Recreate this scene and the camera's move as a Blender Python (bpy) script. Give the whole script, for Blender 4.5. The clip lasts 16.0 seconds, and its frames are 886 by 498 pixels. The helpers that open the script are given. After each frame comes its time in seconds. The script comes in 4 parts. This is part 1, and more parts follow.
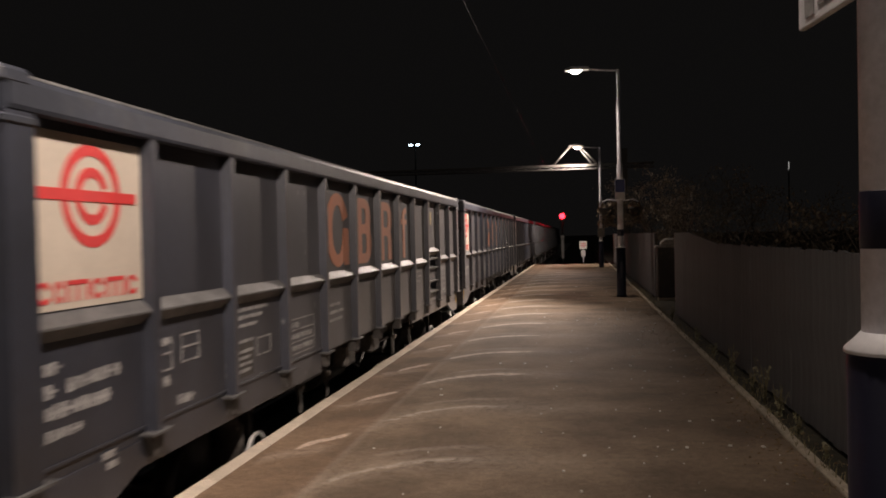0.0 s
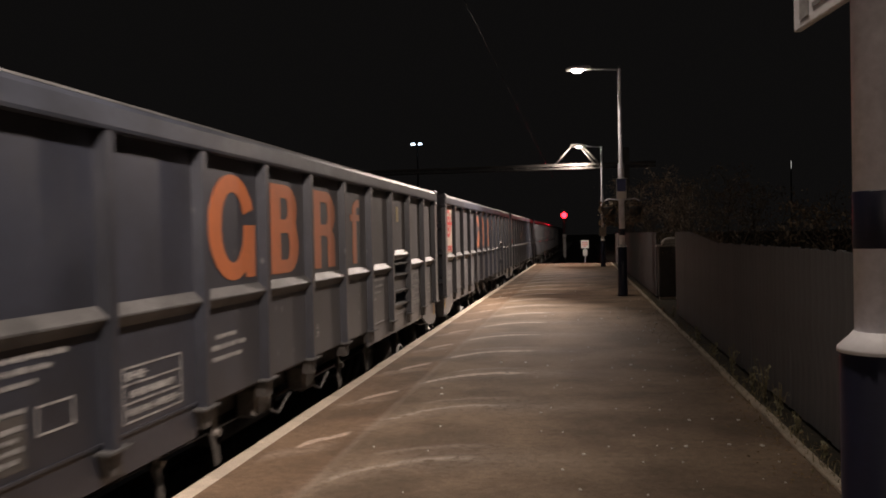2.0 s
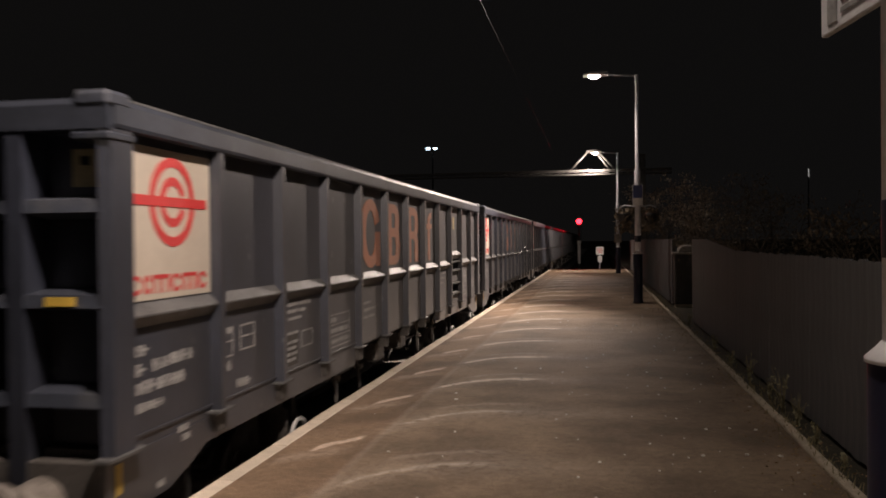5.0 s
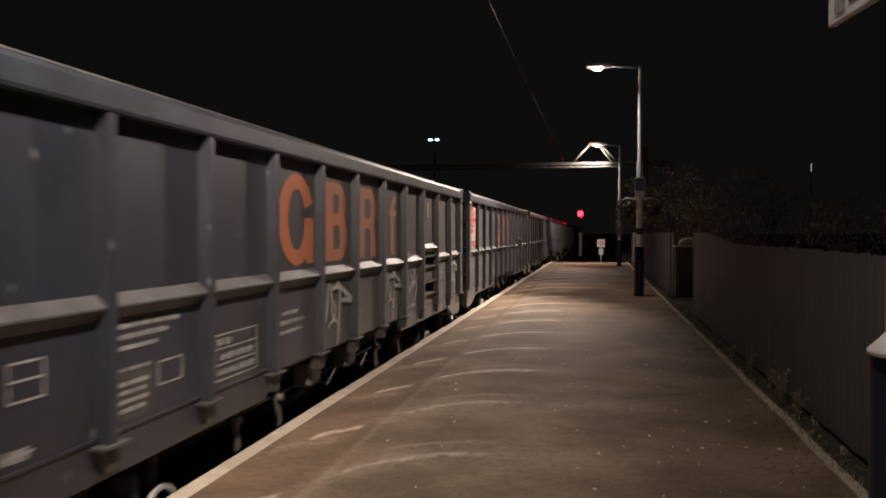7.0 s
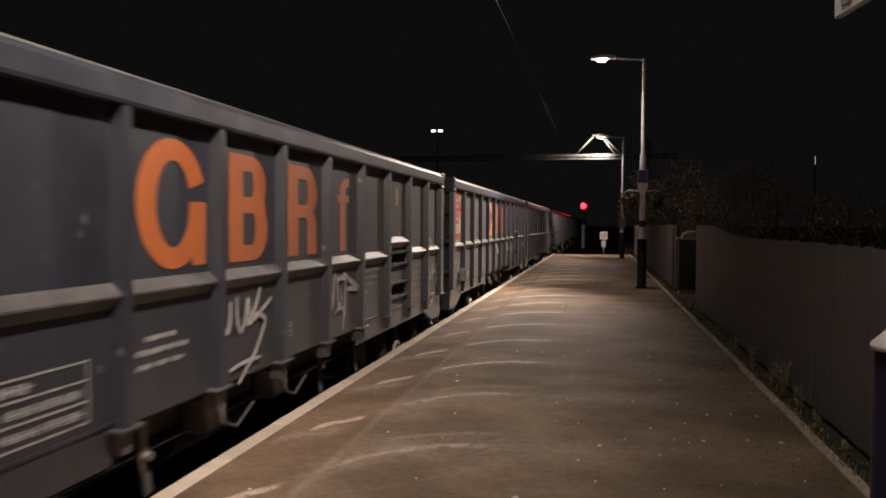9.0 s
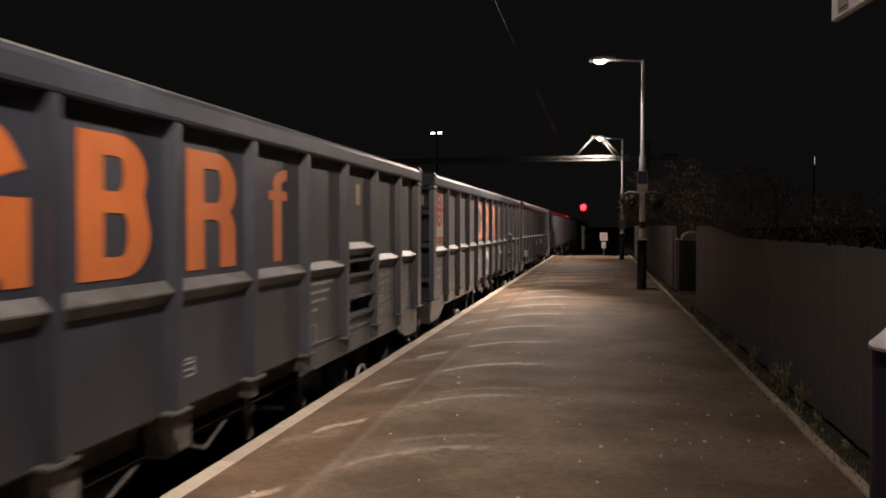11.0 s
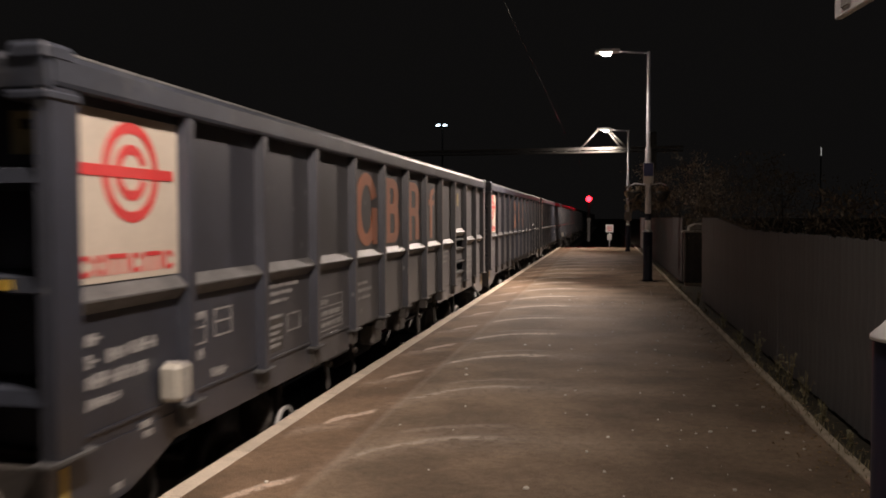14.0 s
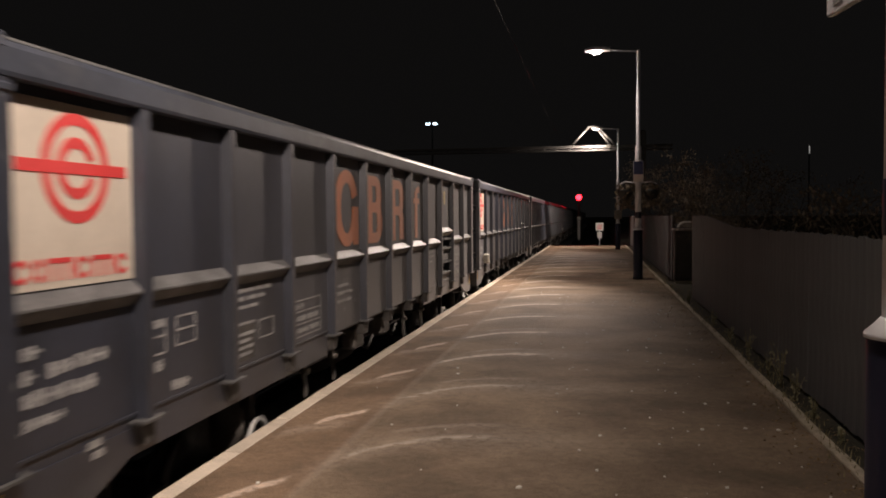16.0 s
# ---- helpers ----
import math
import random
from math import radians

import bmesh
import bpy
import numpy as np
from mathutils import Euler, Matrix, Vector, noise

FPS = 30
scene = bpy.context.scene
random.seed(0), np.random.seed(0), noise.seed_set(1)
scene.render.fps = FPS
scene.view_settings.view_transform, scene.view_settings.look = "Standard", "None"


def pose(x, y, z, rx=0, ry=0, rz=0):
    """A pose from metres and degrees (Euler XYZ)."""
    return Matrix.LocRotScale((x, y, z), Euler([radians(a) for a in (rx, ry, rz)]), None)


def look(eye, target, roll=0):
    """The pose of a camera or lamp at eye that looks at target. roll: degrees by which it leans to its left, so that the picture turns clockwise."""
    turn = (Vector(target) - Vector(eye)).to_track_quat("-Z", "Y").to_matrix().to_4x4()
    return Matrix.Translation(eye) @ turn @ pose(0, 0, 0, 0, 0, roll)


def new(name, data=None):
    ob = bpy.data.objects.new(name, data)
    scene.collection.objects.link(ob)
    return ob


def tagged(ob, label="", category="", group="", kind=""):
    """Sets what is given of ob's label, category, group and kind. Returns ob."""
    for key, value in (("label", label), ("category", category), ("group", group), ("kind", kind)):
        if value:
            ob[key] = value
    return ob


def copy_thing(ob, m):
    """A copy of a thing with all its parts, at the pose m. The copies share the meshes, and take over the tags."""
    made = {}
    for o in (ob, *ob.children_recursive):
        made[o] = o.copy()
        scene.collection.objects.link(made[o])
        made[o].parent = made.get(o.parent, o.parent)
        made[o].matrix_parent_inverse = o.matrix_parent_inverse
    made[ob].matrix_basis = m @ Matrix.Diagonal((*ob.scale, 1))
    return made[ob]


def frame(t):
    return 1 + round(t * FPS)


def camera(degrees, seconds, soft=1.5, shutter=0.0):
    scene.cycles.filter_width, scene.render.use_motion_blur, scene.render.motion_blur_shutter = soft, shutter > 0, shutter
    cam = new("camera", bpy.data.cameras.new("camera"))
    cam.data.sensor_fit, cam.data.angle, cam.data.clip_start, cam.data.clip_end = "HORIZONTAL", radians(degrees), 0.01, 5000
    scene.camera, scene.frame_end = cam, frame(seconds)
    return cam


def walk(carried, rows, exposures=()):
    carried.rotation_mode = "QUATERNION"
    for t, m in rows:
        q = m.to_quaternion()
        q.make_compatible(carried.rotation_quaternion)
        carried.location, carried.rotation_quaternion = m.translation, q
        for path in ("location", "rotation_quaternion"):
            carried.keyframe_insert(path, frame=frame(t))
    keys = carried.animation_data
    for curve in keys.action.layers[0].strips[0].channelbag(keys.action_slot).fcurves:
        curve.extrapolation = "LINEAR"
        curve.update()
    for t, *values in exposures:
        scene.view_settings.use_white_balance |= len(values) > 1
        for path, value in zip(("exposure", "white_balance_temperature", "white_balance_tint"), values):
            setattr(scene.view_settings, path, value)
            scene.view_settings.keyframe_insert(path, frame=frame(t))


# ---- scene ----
cam = camera(56.5, 16.0, 1.75, 0.35)
PATH = [
    (0, (2.44, 1.035, 1.525), (2.113, 3.008, 1.497), -1.2),
    (0.5, (2.446, 1.024, 1.528), (2.105, 2.994, 1.498), -0.9),
    (1, (2.454, 1.024, 1.527), (2.105, 2.993, 1.492), -0.9),
    (1.5, (2.456, 1.014, 1.528), (2.116, 2.985, 1.49), -0.9),
    (2, (2.459, 1.016, 1.527), (2.127, 2.988, 1.497), -1.2),
    (2.5, (2.462, 1.01, 1.53), (2.115, 2.979, 1.514), -1.2),
    (3, (2.458, 1.003, 1.526), (2.09, 2.969, 1.52), -1.0),
    (5.5, (2.434, 1.039, 1.525), (2.068, 3.004, 1.497), -0.5),
    (6, (2.437, 1.042, 1.521), (2.066, 3.007, 1.482), -0.4),
    (6.5, (2.43, 1.04, 1.519), (2.059, 3.005, 1.48), -0.1),
    (7, (2.433, 1.049, 1.514), (2.065, 3.015, 1.475), 0.0),
    (7.5, (2.43, 1.057, 1.517), (2.059, 3.022, 1.471), 0.2),
    (8, (2.431, 1.072, 1.513), (2.061, 3.036, 1.462), 0.3),
    (8.5, (2.436, 1.073, 1.509), (2.06, 3.037, 1.456), 0.2),
    (9, (2.435, 1.065, 1.514), (2.061, 3.029, 1.454), 0.3),
    (11.5, (2.433, 1.039, 1.52), (2.054, 3.002, 1.467), -0.2),
    (12, (2.442, 1.037, 1.524), (2.053, 2.998, 1.472), -0.2),
    (12.5, (2.431, 1.01, 1.528), (2.047, 2.972, 1.47), -0.3),
    (13, (2.43, 0.987, 1.53), (2.051, 2.95, 1.469), 0.1),
    (13.5, (2.428, 0.977, 1.528), (2.049, 2.939, 1.461), -0.2),
    (14, (2.426, 0.968, 1.528), (2.039, 2.929, 1.454), -0.2),
    (14.5, (2.423, 0.965, 1.529), (2.032, 2.925, 1.457), -0.5),
    (15, (2.417, 0.976, 1.529), (2.033, 2.937, 1.456), -0.4),
    (15.5, (2.417, 0.974, 1.529), (2.039, 2.937, 1.451), -0.2),
    (16, (2.416, 0.983, 1.529), (2.052, 2.948, 1.452), -0.4),
]
walk(cam, [(t, look(eye, target, roll)) for t, eye, target, roll in PATH])


# ---- world and lamps ----
world = bpy.data.worlds.new("night_sky")
scene.world = world
world.use_nodes = True
world.node_tree.nodes["Background"].inputs["Color"].default_value = (1.0, 0.92, 0.90, 1)
world.node_tree.nodes["Background"].inputs["Strength"].default_value = 0.0042
WING_WATTS, FOOT_WATTS = 2880.0, 370.0
LAMP_COLOUR = (1.0, 0.818, 0.71)
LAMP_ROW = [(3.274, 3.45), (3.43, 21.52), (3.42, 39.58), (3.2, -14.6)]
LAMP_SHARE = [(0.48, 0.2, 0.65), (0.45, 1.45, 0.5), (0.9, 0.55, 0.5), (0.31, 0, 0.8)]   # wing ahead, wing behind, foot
LANTERN = (-0.98, 5.53)          # reach towards the track, height
RAIL = -0.915                    # rail top below the platform
TRACK_X = -1.45


def street_light(place, way, watts, degrees, blend):
    """One LED module of a lantern. Road lanterns throw most of their light sideways along the road, little straight down or back."""
    data = bpy.data.lights.new("lantern_light", "SPOT")
    data.energy, data.color, data.spot_size, data.spot_blend, data.shadow_soft_size = watts, LAMP_COLOUR, radians(degrees), blend, 0.12
    new("lantern_light", data).matrix_world = look(place, Vector(place) + Vector(way))


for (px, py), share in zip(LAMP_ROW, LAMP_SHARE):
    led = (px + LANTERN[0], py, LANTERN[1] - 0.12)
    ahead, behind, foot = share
    if py > 30:
        street_light(led, (-0.6, 1.6, -0.9), WING_WATTS * ahead, 124, 1.0)
    elif py > 0:
        street_light(led, (-1.6, 1.4, -1.4), WING_WATTS * ahead, 100, 1.0)
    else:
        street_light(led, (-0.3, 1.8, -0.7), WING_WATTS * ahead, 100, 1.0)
    if behind:
        street_light(led, (-1.72, -1.45, -1.34), WING_WATTS * behind, 106, 1.0)
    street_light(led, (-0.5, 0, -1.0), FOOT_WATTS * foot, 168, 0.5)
red = bpy.data.lights.new("signal_light", "SPOT")
red.energy, red.color, red.spot_size, red.spot_blend, red.shadow_soft_size = 600, (1.0, 0.01, 0.03), radians(24), 0.6, 0.1
new("signal_light", red).matrix_world = look((0.95, 74.6, 3.2), (-0.6, 45, 1.6))


# ---- materials ----
def material(name, base, rough=0.6, metal=0.0, vary=0.25, scale=6.0, fine=60.0, bump=0.15, stain=None, stain_amount=0.5, spec=0.5, per_object=0.0, stretch=(1, 1, 1), spots=None, shift=False, tight=0.2, dust=0.0):
    m = bpy.data.materials.new(name)
    m.use_nodes = True
    nt = m.node_tree
    n, l = nt.nodes, nt.links
    b = n["Principled BSDF"]
    b.inputs["Roughness"].default_value, b.inputs["Metallic"].default_value = rough, metal
    b.inputs["Specular IOR Level"].default_value = spec
    b.inputs["Sheen Weight"].default_value, b.inputs["Sheen Roughness"].default_value = dust, 0.34
    b.inputs["Sheen Tint"].default_value = (1.0, 0.94, 0.88, 1)
    tc = n.new("ShaderNodeTexCoord")
    mp = n.new("ShaderNodeMapping")
    mp.inputs["Scale"].default_value = stretch
    l.new(tc.outputs["Object"], mp.inputs["Vector"])
    if shift:
        who, far = n.new("ShaderNodeObjectInfo"), n.new("ShaderNodeMath")
        far.operation = "MULTIPLY"
        far.inputs[1].default_value = 90
        l.new(who.outputs["Random"], far.inputs[0])
        l.new(far.outputs["Value"], mp.inputs["Location"])
    big, small = n.new("ShaderNodeTexNoise"), n.new("ShaderNodeTexNoise")
    big.inputs["Scale"].default_value, small.inputs["Scale"].default_value = scale, fine
    big.inputs["Detail"].default_value, small.inputs["Detail"].default_value = 5, 3
    for t in (big, small):
        l.new(mp.outputs["Vector"], t.inputs["Vector"])
    ramp = n.new("ShaderNodeMapRange")
    ramp.inputs["From Min"].default_value, ramp.inputs["From Max"].default_value = 0.5 - tight, 0.5 + tight
    ramp.inputs["To Min"].default_value, ramp.inputs["To Max"].default_value = 1 - vary, 1 + vary
    l.new(big.outputs["Fac"], ramp.inputs["Value"])
    grain = n.new("ShaderNodeMapRange")
    grain.inputs["From Min"].default_value, grain.inputs["From Max"].default_value = 0.3, 0.7
    grain.inputs["To Min"].default_value, grain.inputs["To Max"].default_value = 1 - vary * 0.6, 1 + vary * 0.6
    l.new(small.outputs["Fac"], grain.inputs["Value"])
    mul = n.new("ShaderNodeMath")
    mul.operation = "MULTIPLY"
    l.new(ramp.outputs["Result"], mul.inputs[0])
    l.new(grain.outputs["Result"], mul.inputs[1])
    last = mul.outputs["Value"]
    if per_object:
        info, pr = n.new("ShaderNodeObjectInfo"), n.new("ShaderNodeMapRange")
        pr.inputs["To Min"].default_value, pr.inputs["To Max"].default_value = 1 - per_object, 1 + per_object
        l.new(info.outputs["Random"], pr.inputs["Value"])
        mul2 = n.new("ShaderNodeMath")
        mul2.operation = "MULTIPLY"
        l.new(last, mul2.inputs[0])
        l.new(pr.outputs["Result"], mul2.inputs[1])
        last = mul2.outputs["Value"]
    col = n.new("ShaderNodeVectorMath")
    col.operation = "SCALE"
    col.inputs[0].default_value = base
    l.new(last, col.inputs["Scale"])
    out = col.outputs["Vector"]
    if stain:
        sn = n.new("ShaderNodeTexNoise")
        sn.inputs["Scale"].default_value, sn.inputs["Detail"].default_value = scale * 0.55, 8
        sn.inputs["Roughness"].default_value = 0.7
        l.new(mp.outputs["Vector"], sn.inputs["Vector"])
        sr = n.new("ShaderNodeMapRange")
        sr.inputs["From Min"].default_value, sr.inputs["From Max"].default_value = 0.54, 0.72
        sr.inputs["To Max"].default_value = stain_amount
        l.new(sn.outputs["Fac"], sr.inputs["Value"])
        mix = n.new("ShaderNodeMix")
        mix.data_type = "RGBA"
        l.new(sr.outputs["Result"], mix.inputs["Factor"])
        l.new(out, mix.inputs["A"])
        mix.inputs["B"].default_value = (*stain, 1)
        out = mix.outputs["Result"]
    if spots:
        cells, blot, keep = n.new("ShaderNodeTexVoronoi"), n.new("ShaderNodeMapRange"), n.new("ShaderNodeMath")
        cells.inputs["Scale"].default_value = 7.0
        l.new(mp.outputs["Vector"], cells.inputs["Vector"])
        wob = n.new("ShaderNodeMath")
        wob.operation = "MULTIPLY_ADD"
        wob.inputs[1].default_value, wob.inputs[2].default_value = 0.16, -0.08
        l.new(big.outputs["Fac"], wob.inputs[0])
        add = n.new("ShaderNodeMath")
        l.new(cells.outputs["Distance"], add.inputs[0])
        l.new(wob.outputs["Value"], add.inputs[1])
        blot.inputs["From Min"].default_value, blot.inputs["From Max"].default_value = 0.05, 0.15
        blot.inputs["To Min"].default_value, blot.inputs["To Max"].default_value = 0.7, 0.0
        l.new(add.outputs["Value"], blot.inputs["Value"])
        pick = n.new("ShaderNodeSeparateColor")
        l.new(cells.outputs["Color"], pick.inputs["Color"])
        keep.operation = "GREATER_THAN"
        keep.inputs[1].default_value = 0.78
        l.new(pick.outputs["Red"], keep.inputs[0])
        gate = n.new("ShaderNodeMath")
        gate.operation = "MULTIPLY"
        l.new(blot.outputs["Result"], gate.inputs[0])
        l.new(keep.outputs["Value"], gate.inputs[1])
        mix2 = n.new("ShaderNodeMix")
        mix2.data_type = "RGBA"
        l.new(gate.outputs["Value"], mix2.inputs["Factor"])
        l.new(out, mix2.inputs["A"])
        mix2.inputs["B"].default_value = (*spots, 1)
        out = mix2.outputs["Result"]
    l.new(out, b.inputs["Base Color"])
    if bump:
        bp = n.new("ShaderNodeBump")
        bp.inputs["Strength"].default_value, bp.inputs["Distance"].default_value = bump, 0.01
        l.new(small.outputs["Fac"], bp.inputs["Height"])
        l.new(bp.outputs["Normal"], b.inputs["Normal"])
    return m


def glow(name, colour, strength):
    m = bpy.data.materials.new(name)
    m.use_nodes = True
    b = m.node_tree.nodes["Principled BSDF"]
    b.inputs["Base Color"].default_value = (*colour, 1)
    b.inputs["Emission Color"].default_value = (*colour, 1)
    b.inputs["Emission Strength"].default_value = strength
    return m


def tarmac():
    """Brown-grey platform tarmac: patches, grit, a pale seam along the edge and chalky streaks across it."""
    m = material("platform_tarmac", (0.244, 0.183, 0.126), 0.7, 0, 0.28, 1.1, 90, 1.0, (0.3, 0.235, 0.17), 0.5, 0.3, tight=0.11)
    nt = m.node_tree
    n, l = nt.nodes, nt.links
    b = n["Principled BSDF"]
    old = b.inputs["Base Color"].links[0].from_socket
    tc = n.new("ShaderNodeTexCoord")
    warp = n.new("ShaderNodeTexNoise")
    warp.inputs["Scale"].default_value, warp.inputs["Detail"].default_value = 0.8, 3
    l.new(tc.outputs["Object"], warp.inputs["Vector"])
    sep = n.new("ShaderNodeSeparateXYZ")
    l.new(tc.outputs["Object"], sep.inputs["Vector"])

    def calc(op, a, c=None, d=None):
        k = n.new("ShaderNodeMath")
        k.operation = op
        for i, v in enumerate((a, c, d)):
            if v is None:
                continue
            if isinstance(v, (int, float)):
                k.inputs[i].default_value = v
            else:
                l.new(v, k.inputs[i])
        return k.outputs["Value"]

    def span(v, a, c, lo=0.0, hi=1.0):
        k = n.new("ShaderNodeMapRange")
        k.interpolation_type = "SMOOTHSTEP"
        for key, x in (("From Min", a), ("From Max", c), ("To Min", lo), ("To Max", hi)):
            k.inputs[key].default_value = x
        l.new(v, k.inputs["Value"])
        return k.outputs["Result"]

    x, y = sep.outputs["X"], sep.outputs["Y"]
    broken = n.new("ShaderNodeTexNoise")
    broken.inputs["Scale"].default_value, broken.inputs["Detail"].default_value, broken.inputs["Roughness"].default_value = 11.0, 8, 0.75
    l.new(tc.outputs["Object"], broken.inputs["Vector"])
    crumbs = span(broken.outputs["Fac"], 0.37, 0.52)

    ripple = n.new("ShaderNodeTexNoise")
    ripple.inputs["Scale"].default_value, ripple.inputs["Detail"].default_value = 3.5, 4
    l.new(tc.outputs["Object"], ripple.inputs["Vector"])

    def streaks(shift, bow, x0, x1, x2, x3, width):
        near = calc("ADD", y, calc("ADD", calc("MULTIPLY", warp.outputs["Fac"], 0.2), calc("MULTIPLY", ripple.outputs["Fac"], 0.15)))
        yy = calc("ADD", near, calc("MULTIPLY", calc("POWER", calc("SUBTRACT", 1.55, calc("MINIMUM", x, 1.55)), 2), bow))
        d = calc("ABSOLUTE", calc("SUBTRACT", calc("FRACT", calc("DIVIDE", calc("ADD", yy, shift), 1.76)), 0.5), None)
        line = span(d, 0.0, width, 1.0, 0.0)
        line = calc("MULTIPLY", line, span(y, 4.0, 9.0, 0.6, 1.0))
        return calc("MULTIPLY", calc("MULTIPLY", line, crumbs), calc("MULTIPLY", span(x, x0, x1), span(x, x2, x3, 1.0, 0.0)))

    a = calc("MULTIPLY", streaks(1.145, 1.15, 0.78, 0.88, 1.5, 1.9, 0.055), span(y, 8.8, 9.5, 0.28, 1.6))
    c = calc("MULTIPLY", streaks(1.555, 0.8, 0.34, 0.42, 0.56, 0.66, 0.065), 1.8)
    trail = calc("MULTIPLY", streaks(0.8, 0.9, 0.9, 1.1, 1.5, 2.0, 0.05), 0.22)
    faint = calc("ADD", trail, calc("MULTIPLY", streaks(0.6, 0.35, 0.17, 0.25, 0.5, 0.72, 0.13), 0.35))
    soft = calc("MULTIPLY", streaks(1.145, 1.15, 0.5, 0.8, 1.8, 3.2, 0.3), 0.16)
    seam_d = calc("ABSOLUTE", calc("SUBTRACT", calc("ADD", x, calc("MULTIPLY", warp.outputs["Fac"], 0.06)), 0.79), None)
    seam = calc("MULTIPLY", calc("MULTIPLY", span(seam_d, 0.005, 0.055, 1.0, 0.0), span(warp.outputs["Fac"], 0.35, 0.6, 0.3, 1.0)), 0.12)
    total = calc("MINIMUM", calc("ADD", calc("MULTIPLY", calc("ADD", a, c), 1.6), calc("ADD", calc("ADD", seam, faint), soft)), 0.9)
    mix = n.new("ShaderNodeMix")
    mix.data_type = "RGBA"
    l.new(total, mix.inputs["Factor"])
    l.new(old, mix.inputs["A"])
    mix.inputs["B"].default_value = (0.8, 0.7, 0.6, 1)
    grit, gr = n.new("ShaderNodeTexNoise"), n.new("ShaderNodeMapRange")
    grit.inputs["Scale"].default_value, grit.inputs["Detail"].default_value, grit.inputs["Roughness"].default_value = 14, 10, 0.85
    l.new(tc.outputs["Object"], grit.inputs["Vector"])
    for key, v in (("From Min", 0.36), ("From Max", 0.66), ("To Min", 0.72), ("To Max", 1.34)):
        gr.inputs[key].default_value = v
    l.new(grit.outputs["Fac"], gr.inputs["Value"])
    worn = n.new("ShaderNodeVectorMath")
    worn.operation = "SCALE"
    l.new(mix.outputs["Result"], worn.inputs[0])
    l.new(gr.outputs["Result"], worn.inputs["Scale"])
    # a band of darker, redder surfacing lies between the coping and the seam
    band = n.new("ShaderNodeMix")
    band.data_type, band.blend_type = "RGBA", "MULTIPLY"
    l.new(calc("MULTIPLY", span(x, 0.7, 0.8, 1.0, 0.0), 0.7), band.inputs["Factor"])
    l.new(worn.outputs["Vector"], band.inputs["A"])
    band.inputs["B"].default_value = (0.86, 0.75, 0.67, 1)
    l.new(band.outputs["Result"], b.inputs["Base Color"])
    return m


